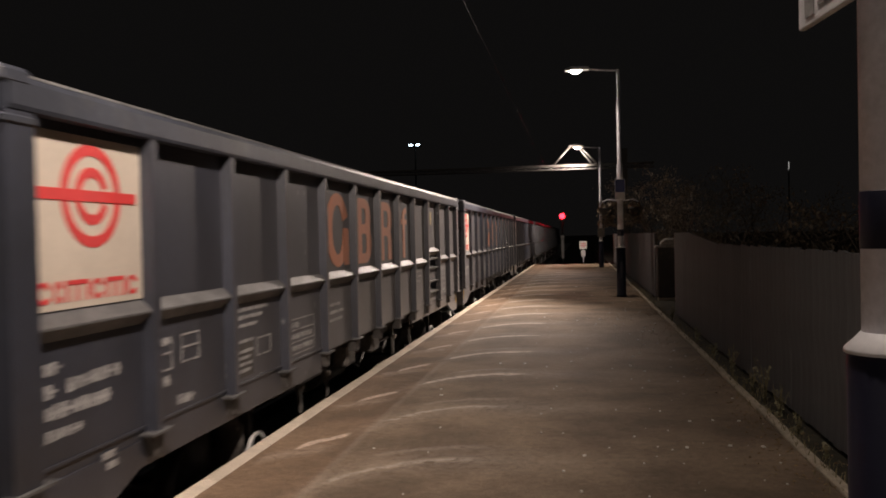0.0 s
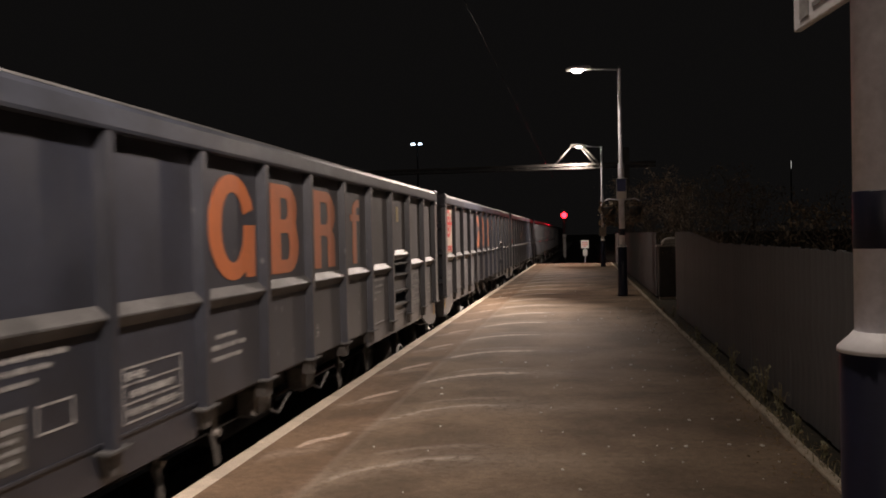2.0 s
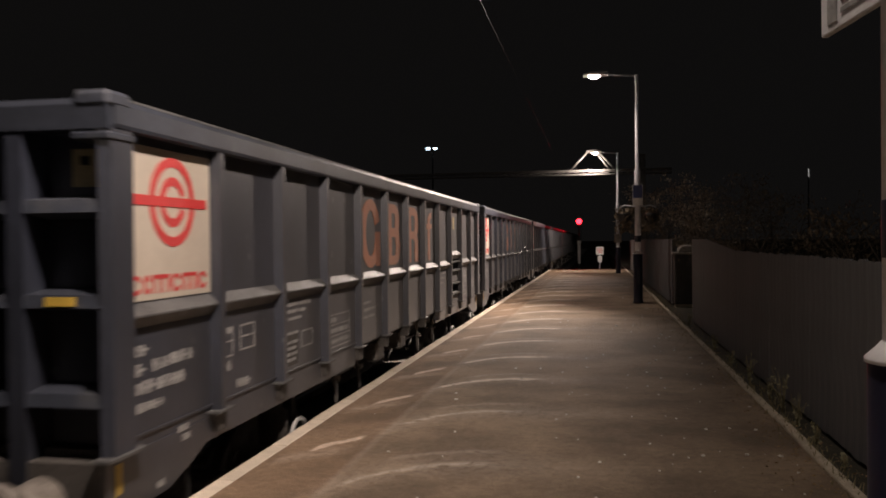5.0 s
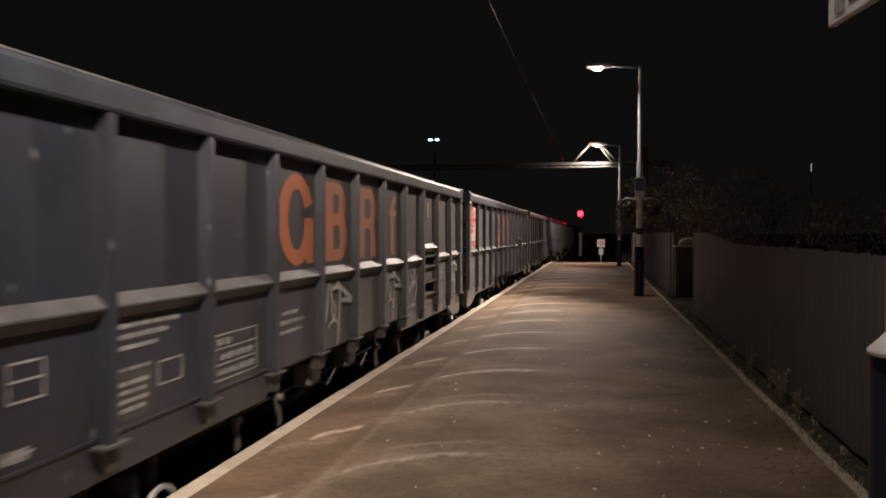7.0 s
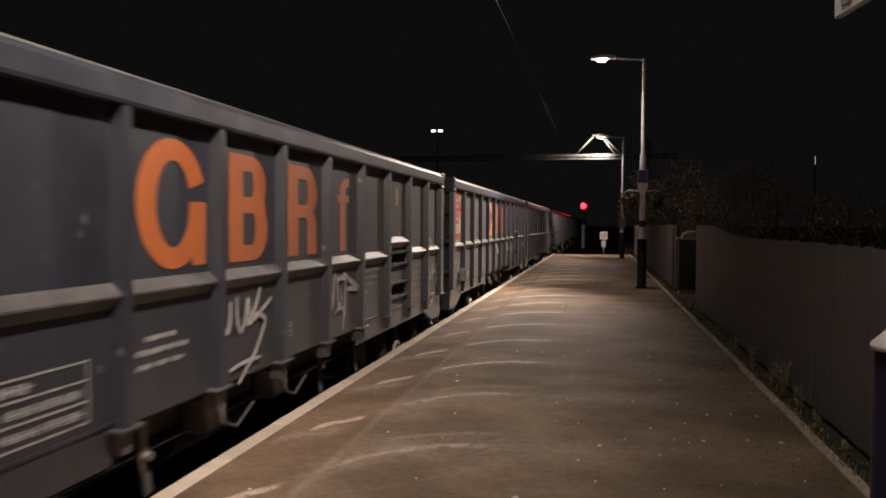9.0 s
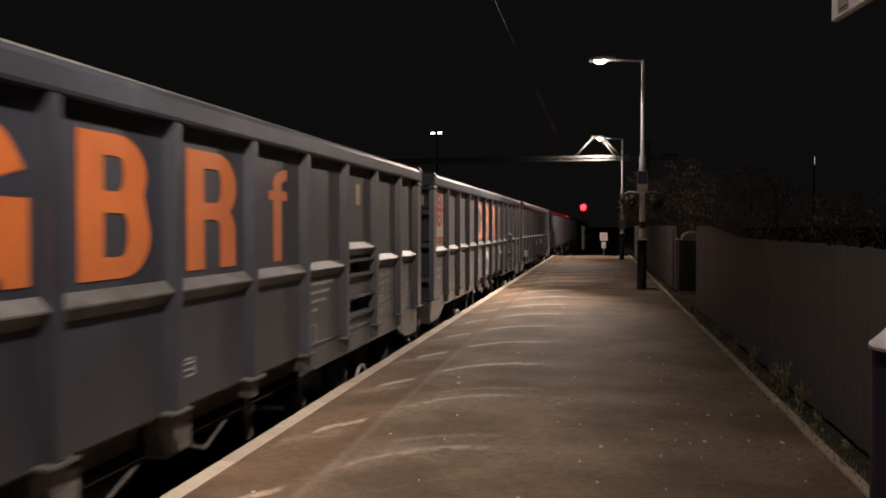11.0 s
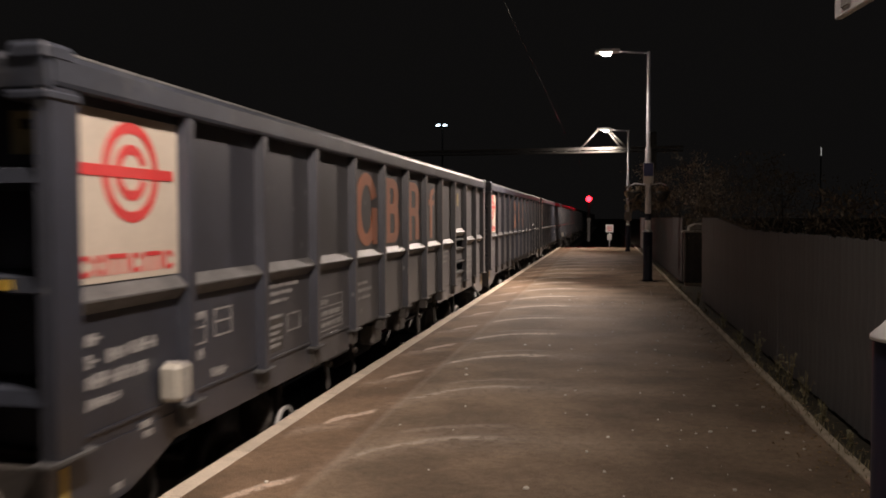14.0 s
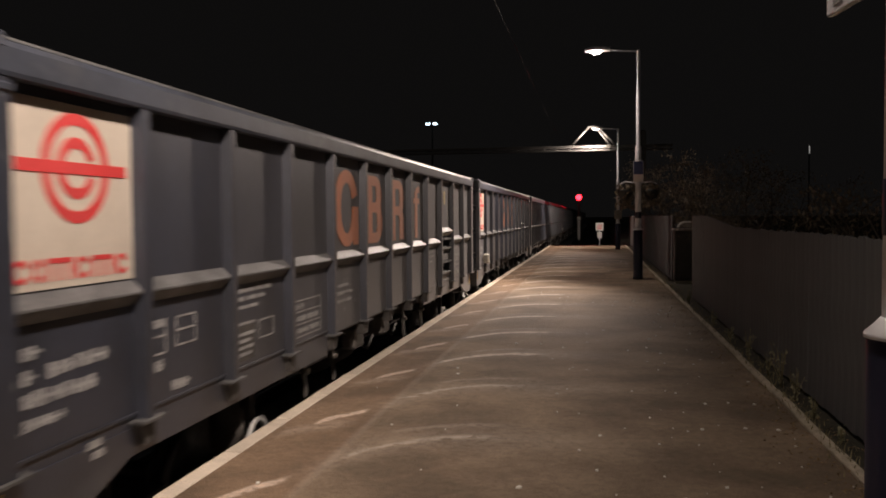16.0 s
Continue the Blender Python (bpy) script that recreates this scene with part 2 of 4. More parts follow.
MAT = {
    "paint": material("wagon_paint", (0.024, 0.028, 0.042), 0.4, 0, 0.24, 1.6, 25, 0.1, (0.062, 0.065, 0.075), 0.5, 1.0, 0.06, (1, 1, 0.6), (0.22, 0.225, 0.23), True, 0.11, 0.24),
    "rim": material("wagon_rim_paint", (0.037, 0.043, 0.059), 0.5, 0, 0.2, 2.0, 25, 0.08, (0.15, 0.15, 0.15), 0.5, 0.7, shift=True, tight=0.1),
    "dusty": material("dusty_steel_ledge", (0.11, 0.11, 0.11), 0.5, 0, 0.3, 4.0, 40, 0.2, (0.16, 0.155, 0.145), 0.5, 0.42, 0.15, shift=True),
    "orange": material("orange_paint", (0.56, 0.152, 0.038), 0.36, 0, 0.1, 3, 30, 0.04, (0.45, 0.15, 0.05), 0.3, dust=0.4),
    "cream": material("cream_panel", (0.62, 0.55, 0.46), 0.4, 0, 0.06, 3, 30, 0.03, (0.55, 0.47, 0.38), 0.35, dust=0.1),
    "logo_red": material("red_paint", (0.66, 0.06, 0.06), 0.5, 0, 0.08, 4, 30, 0.03),
    "yellow": material("yellow_paint", (0.68, 0.46, 0.08), 0.5, 0, 0.15, 8, 40, 0.05),
    "label": material("yellowed_label", (0.6, 0.5, 0.27), 0.5, 0, 0.15, 12, 60, 0.0, (0.3, 0.24, 0.14), 0.5),
    "stencil": material("white_stencil", (0.36, 0.36, 0.355), 0.6, 0, 0.3, 12, 60, 0.05, (0.07, 0.075, 0.085), 0.9, shift=True),
    "spray": material("white_spray_paint", (0.55, 0.55, 0.54), 0.6, 0, 0.25, 9, 60, 0.02),
    "white_box": material("white_box", (0.5, 0.48, 0.42), 0.5, 0, 0.1, 6, 50, 0.05),
    "under": material("underframe_grime", (0.085, 0.078, 0.072), 0.8, 0, 0.3, 4, 40, 0.3, (0.04, 0.032, 0.026), 0.4),
    "bogie": material("bogie_grime", (0.16, 0.145, 0.13), 0.7, 0, 0.35, 5, 40, 0.3, (0.05, 0.04, 0.03), 0.6),
    "buffer": material("greasy_buffer_steel", (0.24, 0.215, 0.19), 0.55, 0.1, 0.3, 8, 40, 0.2),
    "steel": material("wheel_steel", (0.3, 0.29, 0.28), 0.35, 0.9, 0.2, 6, 40, 0.1),
    "hose": material("white_hose", (0.6, 0.6, 0.58), 0.5, 0, 0.2, 10, 50, 0.05),
    "tarmac": tarmac(),
    "coping": material("pale_coping", (0.68, 0.59, 0.48), 0.7, 0, 0.16, 3, 60, 0.35, (0.36, 0.28, 0.21), 0.55, 0.3, 0.1),
    "brick": material("platform_brick", (0.18, 0.12, 0.09), 0.85, 0, 0.3, 5, 50, 0.4),
    "ballast": material("ballast", (0.3, 0.28, 0.26), 0.9, 0, 0.45, 14, 45, 0.9),
    "soil": material("rough_ground", (0.05, 0.045, 0.03), 0.95, 0, 0.4, 0.5, 12, 0.6),
    "concrete": material("kerb_concrete", (0.56, 0.49, 0.38), 0.85, 0, 0.25, 5, 60, 0.5, (0.22, 0.19, 0.13), 0.5, 0.3, 0.12),
    "fence": material("fence_board", (0.143, 0.146, 0.15), 0.8, 0, 0.22, 4, 30, 0.3, None, 0, 0.3, 0.04, (1, 1, 0.12)),
    "post": material("galvanised_post", (0.78, 0.77, 0.82), 0.45, 0.05, 0.12, 6, 50, 0.08),
    "white": material("white_paint", (0.84, 0.84, 0.86), 0.45, 0, 0.06, 6, 50, 0.04),
    "navy": material("navy_paint", (0.007, 0.008, 0.022), 0.45, 0, 0.15, 6, 50, 0.06),
    "sign_blue": material("sign_blue", (0.02, 0.03, 0.16), 0.4, 0, 0.05, 6, 50, 0.0),
    "black": material("black_plastic", (0.02, 0.02, 0.02), 0.5, 0, 0.1, 8, 50, 0.05),
    "grey_box": material("grey_cabinet", (0.06, 0.057, 0.053), 0.6, 0, 0.2, 5, 40, 0.1),
    "pale_cap": material("pale_cap", (0.32, 0.3, 0.27), 0.7, 0, 0.2, 8, 40, 0.2),
    "gantry": material("gantry_steel", (0.05, 0.048, 0.045), 0.5, 0.3, 0.15, 4, 40, 0.1),
    "wire": material("wire", (0.1, 0.096, 0.092), 0.2, 1.0, 0.1, 4, 40, 0.0),
    "leaf": material("leaf", (0.15, 0.112, 0.07), 0.6, 0, 0.4, 3, 30, 0.0),
    "grass": material("dry_grass", (0.2, 0.17, 0.09), 0.8, 0, 0.4, 4, 30, 0.0),
    "weed_leaf": material("weed_leaf", (0.26, 0.25, 0.15), 0.5, 0, 0.4, 8, 30, 0.0),
    "dead_leaf": material("dead_leaf", (0.3, 0.21, 0.11), 0.7, 0, 0.4, 12, 40, 0.0),
    "bark": material("bark", (0.07, 0.055, 0.04), 0.9, 0, 0.3, 6, 40, 0.4),
    "litter": material("litter_paper", (0.8, 0.77, 0.7), 0.7, 0, 0.15, 20, 80, 0.0),
    "notice": material("notice_white", (0.7, 0.68, 0.66), 0.5, 0, 0.06, 10, 40, 0.0),
    "sleeper": material("concrete_sleeper", (0.2, 0.19, 0.17), 0.85, 0, 0.25, 6, 50, 0.4),
    "led": glow("led_panel", (1.0, 0.9, 0.76), 60.0),
    "red_led": glow("red_signal_lens", (1.0, 0.012, 0.022), 14.0),
    "flood": glow("floodlight_lens", (0.68, 0.86, 1.0), 5.0),
}


# ---- mesh helpers ----
def box(bm, x0, x1, y0, y1, z0, z1):
    vs = [bm.verts.new((x, y, z)) for z in (z0, z1) for y in (y0, y1) for x in (x0, x1)]
    for f in ((0, 2, 3, 1), (4, 5, 7, 6), (0, 1, 5, 4), (2, 6, 7, 3), (0, 4, 6, 2), (1, 3, 7, 5)):
        bm.faces.new([vs[i] for i in f])
    return bm


def prism(bm, pts, axis, a, b):
    """Extrudes an outline along an axis from a to b: pts are (x, z) along y, (y, z) along x, (x, y) along z."""
    def at(p, v):
        return {"y": (p[0], v, p[1]), "x": (v, p[0], p[1]), "z": (p[0], p[1], v)}[axis]
    lo, hi = [bm.verts.new(at(p, a)) for p in pts], [bm.verts.new(at(p, b)) for p in pts]
    bm.faces.new(lo)
    bm.faces.new(hi[::-1])
    for i in range(len(pts)):
        j = (i + 1) % len(pts)
        bm.faces.new((lo[i], hi[i], hi[j], lo[j]))
    return bm


def ring(bm, p0, p1, r0, r1, n=12, caps=True):
    """A tapered round bar from p0 to p1."""
    p0, p1 = Vector(p0), Vector(p1)
    q = (p1 - p0).to_track_quat("Z", "Y")
    loops = []
    for p, r in ((p0, r0), (p1, r1)):
        loops.append([bm.verts.new(p + q @ Vector((r * math.cos(2 * math.pi * i / n), r * math.sin(2 * math.pi * i / n), 0))) for i in range(n)])
    for i in range(n):
        j = (i + 1) % n
        bm.faces.new((loops[0][i], loops[0][j], loops[1][j], loops[1][i])).smooth = True
    if caps:
        bm.faces.new(loops[0][::-1])
        bm.faces.new(loops[1])
    return bm


def turned(bm, profile, n=20, at=(0, 0, 0)):
    """A body turned round the z axis from (radius, height) steps."""
    loops = [[bm.verts.new((at[0] + r * math.cos(2 * math.pi * i / n), at[1] + r * math.sin(2 * math.pi * i / n), at[2] + z)) for i in range(n)] for r, z in profile]
    for a, b in zip(loops, loops[1:]):
        for i in range(n):
            j = (i + 1) % n
            bm.faces.new((a[i], a[j], b[j], b[i])).smooth = True
    bm.faces.new(loops[0][::-1])
    bm.faces.new(loops[-1])
    return bm


def tube(bm, pts, r, n=6):
    """A bent round bar through the points, as one skin."""
    pts = [Vector(p) for p in pts]
    loops = []
    for i, p in enumerate(pts):
        d = pts[min(i + 1, len(pts) - 1)] - pts[max(i - 1, 0)]
        q = d.to_track_quat("Z", "Y")
        loops.append([bm.verts.new(p + q @ Vector((r * math.cos(2 * math.pi * k / n), r * math.sin(2 * math.pi * k / n), 0))) for k in range(n)])
    for a, b in zip(loops, loops[1:]):
        for k in range(n):
            j = (k + 1) % n
            bm.faces.new((a[k], a[j], b[j], b[k])).smooth = True
    bm.faces.new(loops[0][::-1])
    bm.faces.new(loops[-1])
    return bm


def annulus(bm, x0, x1, cy, cz, ro, ri, a0=0.0, a1=360.0, n=40, sy=1.0):
    """A flat ring, or a part of one, standing in the y-z plane, with thickness from x0 to x1."""
    full = a1 - a0 >= 359.9
    k = n if full else n + 1
    v = {}
    for xi, x in enumerate((x0, x1)):
        for ri_, r in enumerate((ri, ro)):
            v[xi, ri_] = [bm.verts.new((x, cy + sy * r * math.cos(radians(a0 + (a1 - a0) * i / n)), cz + r * math.sin(radians(a0 + (a1 - a0) * i / n)))) for i in range(k)]
    for i in range(n):
        j = (i + 1) % k
        bm.faces.new((v[1, 0][i], v[1, 1][i], v[1, 1][j], v[1, 0][j]))
        bm.faces.new((v[0, 0][i], v[0, 0][j], v[0, 1][j], v[0, 1][i]))
        bm.faces.new((v[0, 1][i], v[0, 1][j], v[1, 1][j], v[1, 1][i]))
        bm.faces.new((v[0, 0][i], v[1, 0][i], v[1, 0][j], v[0, 0][j]))
    if not full:
        for i in (0, n):
            bm.faces.new((v[0, 0][i], v[0, 1][i], v[1, 1][i], v[1, 0][i]))
    return bm


def link(name, bm, mat, bevel=0.0, parent=None):
    if bevel:
        bmesh.ops.bevel(bm, geom=bm.edges[:], offset=bevel, segments=1, affect="EDGES", clamp_overlap=True)
    bmesh.ops.recalc_face_normals(bm, faces=bm.faces[:])
    me = bpy.data.meshes.new(name)
    bm.to_mesh(me)
    bm.free()
    me.materials.append(MAT[mat])
    ob = new(name, me)
    ob.parent = parent
    return ob


def part(name, bm, mat, parent, label="", bevel=0.0):
    ob = link(name, bm, mat, bevel, parent)
    return tagged(ob, label) if label else ob


def twin(ob, x, y, z, turn=0.0):
    """Another piece on the same mesh under the same parent."""
    o = ob.copy()
    scene.collection.objects.link(o)
    o.matrix_basis = pose(x, y, z, 0, 0, turn)
    return o


def B():
    return bmesh.new()


# ---- setting ----
PLAT_END, PLAT_START = 45.3, -30.0
FENCE_X = 4.18

ground = tagged(link("ground", box(B(), -1500, 1500, -1500, 2500, -1.7, -1.32), "soil"), "dark rough ground beside the railway", "ground", kind="structure")
bank = tagged(link("bank", prism(B(), [(3.95, -1.3), (3.95, -0.02), (9.0, 0.0), (14.0, -1.3)], "y", PLAT_START, 110), "soil"), "dark overgrown soil bank behind the fence", "ground", kind="structure")
bed = tagged(link("track_bed", prism(B(), [(-4.2, -1.3), (-3.3, -1.06), (-0.1, -1.06), (-0.1, -1.3)], "y", -40, 260), "ballast"), "grey stone ballast under the track", "track bed", kind="structure")
platform = tagged(link("platform", box(B(), 0.138, 3.9, PLAT_START, PLAT_END, -0.35, 0.0), "tarmac"), "brown tarmac platform with chalky streaks and a pale seam", "platform", kind="structure")
ramp = tagged(link("platform_ramp", prism(B(), [(PLAT_END, -1.3), (PLAT_END, -0.002), (PLAT_END + 7.5, -1.0), (PLAT_END + 7.5, -1.3)], "x", 0.05, 3.9), "tarmac"), "tarmac ramp at the end of the platform", "ramp", kind="structure")
wall = tagged(link("platform_wall", box(B(), 0.09, 0.17, PLAT_START, PLAT_END, -1.3, -0.09), "brick"), "sooty brick platform wall", "wall", kind="structure")


def rails():
    thing = tagged(new("railway_track"), "steel rails on concrete sleepers in ballast", "track", kind="structure")
    thing.location = (TRACK_X, 0, RAIL)
    for side in (-1, 1):
        x = side * 0.753
        prof = [(x - 0.07, -0.145), (x + 0.07, -0.145), (x + 0.07, -0.13), (x + 0.012, -0.11), (x + 0.012, -0.04), (x + 0.035, -0.03), (x + 0.035, 0), (x - 0.035, 0), (x - 0.035, -0.03), (x - 0.012, -0.04), (x - 0.012, -0.11), (x - 0.07, -0.13)]
        part("rail", prism(B(), prof, "y", -40, 260), "steel", thing)
    first = part("sleeper", prism(B(), [(-1.25, -0.2), (1.25, -0.2), (1.25, -0.15), (-1.25, -0.15)], "y", -0.13, 0.13), "sleeper", thing)
    first.location = (0, -10, 0)
    for i in range(1, 140):
        twin(first, 0, -10 + 0.65 * i, 0)


def lantern_post(x, y, band=True):
    """A platform lamp column: navy sleeve, white collar, tapered shaft, outreach arm and an LED lantern."""
    thing = tagged(new("platform_lamp"), "tall grey lamp column with navy base and lit white lantern", "street lamp", "platform lamps")
    thing.location = (x, y, 0)
    part("base_sleeve", turned(B(), [(0.122, 0), (0.122, 0.03), (0.111, 0.05), (0.111, 1.185), (0.105, 1.19)], 28), "navy", thing, "navy painted base sleeve")
    part("collar", turned(B(), [(0.119, 1.185), (0.118, 1.198), (0.09, 1.225), (0.076, 1.242)], 28), "white", thing, "white conical collar")
    part("shaft", turned(B(), [(0.073, 1.2), (0.072, 3.2), (0.05, 3.24), (0.042, 5.5), (0.03, 5.52)], 24), "post", thing)
    if band:
        part("band", turned(B(), [(0.0735, 1.47), (0.0745, 1.472), (0.0745, 1.625), (0.0735, 1.627)], 24), "navy", thing, "navy painted band")
    part("arm", tube(B(), [(0, 0, 5.485), (-0.45, 0, 5.52), (-0.72, 0, 5.55)], 0.022, 10), "post", thing)
    lx, lz = LANTERN
    head = part("lantern", prism(B(), [(lx - 0.3, lz), (lx - 0.28, lz + 0.04), (lx - 0.1, lz + 0.085), (lx + 0.2, lz + 0.08), (lx + 0.3, lz + 0.06), (lx + 0.3, lz)], "y", -0.15, 0.15), "post", thing, bevel=0.012)
    part("led_panel", box(B(), lx - 0.16, lx + 0.1, -0.1, 0.1, lz - 0.012, lz - 0.002), "led", head, "glowing white LED panel")
    part("led_lens", prism(B(), [(lx - 0.15, lz - 0.0125), (lx - 0.1, lz - 0.055), (lx + 0.05, lz - 0.055), (lx + 0.09, lz - 0.0125)], "y", -0.08, 0.08), "led", head, "glowing white lens")
    part("door_plate", box(B(), -0.03, 0.03, -0.117, -0.11, 0.45, 0.85), "navy", thing)
    return thing


def name_board(x, y):
    thing = tagged(new("station_sign"), "blue and white station sign plate fixed to the lamp column", "sign")
    thing.matrix_world = pose(x, y, 2.178, 0, 0, 7)
    part("plate", box(B(), -0.012, 0.012, -0.85, 0.5, 0.0, 0.55), "white", thing, "white sign plate", bevel=0.004)
    part("blue_field", box(B(), -0.016, -0.013, -0.84, 0.49, 0.13, 0.54), "sign_blue", thing, "blue field")
    part("grey_mark", box(B(), -0.016, -0.013, 0.37, 0.44, 0.025, 0.105), "stencil", thing, "small grey square mark")
    part("text_bar", box(B(), -0.016, -0.013, 0.08, 0.34, 0.075, 0.09), "stencil", thing, "thin grey line of small print")
    part("text_bar", box(B(), -0.016, -0.013, 0.16, 0.34, 0.04, 0.055), "stencil", thing, "thin grey line of small print")
    part("bracket", box(B(), 0.012, 0.07, -0.05, 0.05, 0.15, 0.2), "post", thing)
    part("bracket", box(B(), 0.012, 0.07, -0.05, 0.05, 0.4, 0.45), "post", thing)


def post_sign(x, y, z, w, h, label, lower="notice", upper="sign_blue"):
    thing = tagged(new("post_sign"), label, "sign")
    thing.location = (x, y, z)
    part("plate", box(B(), -w / 2, w / 2, -0.012, 0, 0, h), lower, thing, bevel=0.003)
    part("field", box(B(), -w / 2 + 0.01, w / 2 - 0.01, -0.016, -0.013, h * 0.36, h - 0.01), upper, thing)
    part("clip", box(B(), -0.03, 0.03, 0, 0.05, h * 0.4, h * 0.6), "post", thing)


def basket(x, y, z):
    """A hanging basket on a bracket, with trailing leaves."""
    rnd = random.Random(int(100 * (x + y)))
    thing = tagged(new("hanging_basket"), "dark hanging basket with trailing plants on the lamp column", "hanging basket")
    thing.location = (x, y, z)
    s = 1 if x > 3.43 else -1
    part("bracket", tube(B(), [(-0.30 * s, 0, 0.12), (0, 0, 0.16), (0.13 * s, 0, 0.1)], 0.016, 8), "post", thing)
    part("basket", turned(B(), [(0.04, -0.3), (0.14, -0.22), (0.19, -0.08), (0.2, -0.04)], 16), "black", thing)
    bm = B()
    for i in range(260):
        a, r, zz = rnd.uniform(0, 6.28), rnd.uniform(0.05, 0.25), rnd.uniform(-0.5, 0.08)
        leaf(bm, Vector((r * math.cos(a), r * math.sin(a), zz)), 0.05, rnd)
    part("foliage", bm, "leaf", thing)


def leaf(bm, p, size, rnd):
    q = Euler((rnd.uniform(0, 6.28), rnd.uniform(0, 6.28), rnd.uniform(0, 6.28))).to_matrix()
    k = size * rnd.uniform(0.6, 1.3)
    vs = [bm.verts.new(p + q @ Vector(v)) for v in ((-k, 0, 0), (0, -0.45 * k, 0.08 * k), (k, 0, 0), (0, 0.45 * k, 0.08 * k))]
    bm.faces.new(vs[:3])
    bm.faces.new((vs[0], vs[2], vs[3]))


def shrub(x, y, z, w, h, leaves, seed, size=0.028, name="shrub", label="dark leafless-looking shrub behind the fence"):
    rnd = random.Random(seed)
    thing = tagged(new(name), label, "shrub", "shrubs behind the fence")
    thing.location = (x, y, z)
    stems, crown = B(), B()
    tips = []
    for i in range(9):
        a = rnd.uniform(0, 6.28)
        p = Vector((rnd.uniform(-0.1, 0.1), rnd.uniform(-0.1, 0.1), 0))
        d = Vector((math.cos(a) * w * 0.16, math.sin(a) * w * 0.16, h * 0.25))
        r = 0.03
        for k in range(4):
            q = p + d * rnd.uniform(0.7, 1.1) + Vector((rnd.uniform(-1, 1), rnd.uniform(-1, 1), 0)) * w * 0.06
            ring(stems, p, q, r, r * 0.7, 6)
            tips.append(q)
            for _ in range(2):
                e = q + Vector((rnd.uniform(-1, 1) * w * 0.2, rnd.uniform(-1, 1) * w * 0.2, rnd.uniform(0.0, 0.16) * h))
                ring(stems, q, e, r * 0.4, 0.004, 4)
                tips.append(e)
            p, r = q, r * 0.7
    for i in range(leaves * 3):
        t = rnd.choice(tips)
        leaf(crown, t + Vector((rnd.gauss(0, 0.11) * w * 0.5, rnd.gauss(0, 0.11) * w * 0.5, rnd.gauss(0, 0.08) * h * 0.5)), size, rnd)
    part("branchwork", stems, "bark", thing)
    part("crown", crown, "leaf", thing)


def cabinet(x, y):
    thing = tagged(new("lineside_cabinet"), "dark grey cabinet with overhanging pale lid in a fence opening", "cabinet")
    thing.location = (x, y, 0)
    part("body", box(B(), -0.27, 0.27, -0.17, 0.17, 0.05, 1.19), "grey_box", thing, bevel=0.015)
    part("plinth", box(B(), -0.25, 0.25, -0.15, 0.15, -0.06, 0.05), "concrete", thing)
    part("lid", prism(B(), [(-0.32, 1.19), (0.3, 1.19), (0.29, 1.235), (-0.3, 1.235)], "y", -0.22, 0.22), "pale_cap", thing, "pale overhanging lid", bevel=0.01)
    part("cap", prism(B(), [(-0.2, 1.236), (0.2, 1.236), (0.2, 1.33), (0.13, 1.40), (-0.05, 1.40), (-0.17, 1.34)], "y", -0.16, 0.16), "pale_cap", thing, "rounded pale cap", bevel=0.03)
    door = part("door", box(B(), -0.24, 0.24, -0.185, -0.172, 0.1, 1.14), "grey_box", thing, bevel=0.006)
    part("handle", box(B(), 0.14, 0.17, -0.2, -0.185, 0.6, 0.74), "black", door)


def signal(x, y):
    thing = tagged(new("colour_light_signal"), "railway signal showing a bright red light on a grey post", "signal")
    thing.location = (x, y, -1.2)
    part("post", ring(B(), (0, 0, 0), (0, 0, 4.1), 0.07, 0.07, 14), "gantry", thing)
    head = part("head", box(B(), -0.28, 0.28, -0.02, 0.14, 3.95, 4.95), "black", thing, "black signal head", bevel=0.03)
    part("hood", annulus_y(0, -0.2, 0, 4.4, 0.29, 0.265), "black", head)
    # Lens built oversized, so its disc takes in glare round the red light.
    bm = turned(B(), [(0.25, 0), (0.23, 0.03), (0.1, 0.06)], 24)
    bmesh.ops.rotate(bm, verts=bm.verts[:], matrix=Matrix.Rotation(radians(90), 3, "X"))
    bmesh.ops.translate(bm, verts=bm.verts[:], vec=(0, -0.03, 4.4))
    part("red_lens", bm, "red_led", head, "glowing red lens")
    part("identity_plate", box(B(), -0.16, 0.16, -0.1, -0.085, 2.4, 2.7), "notice", thing, "white plate")
    # Pale box in place of light falling on the lower post.
    part("post_sleeve", box(B(), -0.12, 0.12, -0.095, -0.072, 0.65, 2.38), "notice", thing, "pale front for the lit lower post", bevel=0.01)
    part("ladder_rail", ring(B(), (0.2, 0.2, 0), (0.2, 0.2, 4.2), 0.015, 0.015, 6), "gantry", thing)
    part("ladder_rail", ring(B(), (-0.2, 0.2, 0), (-0.2, 0.2, 4.2), 0.015, 0.015, 6), "gantry", thing)
    for i in range(13):
        part("rung", ring(B(), (-0.2, 0.2, 0.3 + 0.3 * i), (0.2, 0.2, 0.3 + 0.3 * i), 0.01, 0.01, 5), "gantry", thing)


def annulus_y(y0, y1, cx, cz, ro, ri):
    bm = annulus(B(), y0, y1, 0, 0, ro, ri, 0, 180, 20)
    for v in bm.verts:
        v.co = Vector((cx + v.co.y, v.co.x, cz + v.co.z))
    return bm


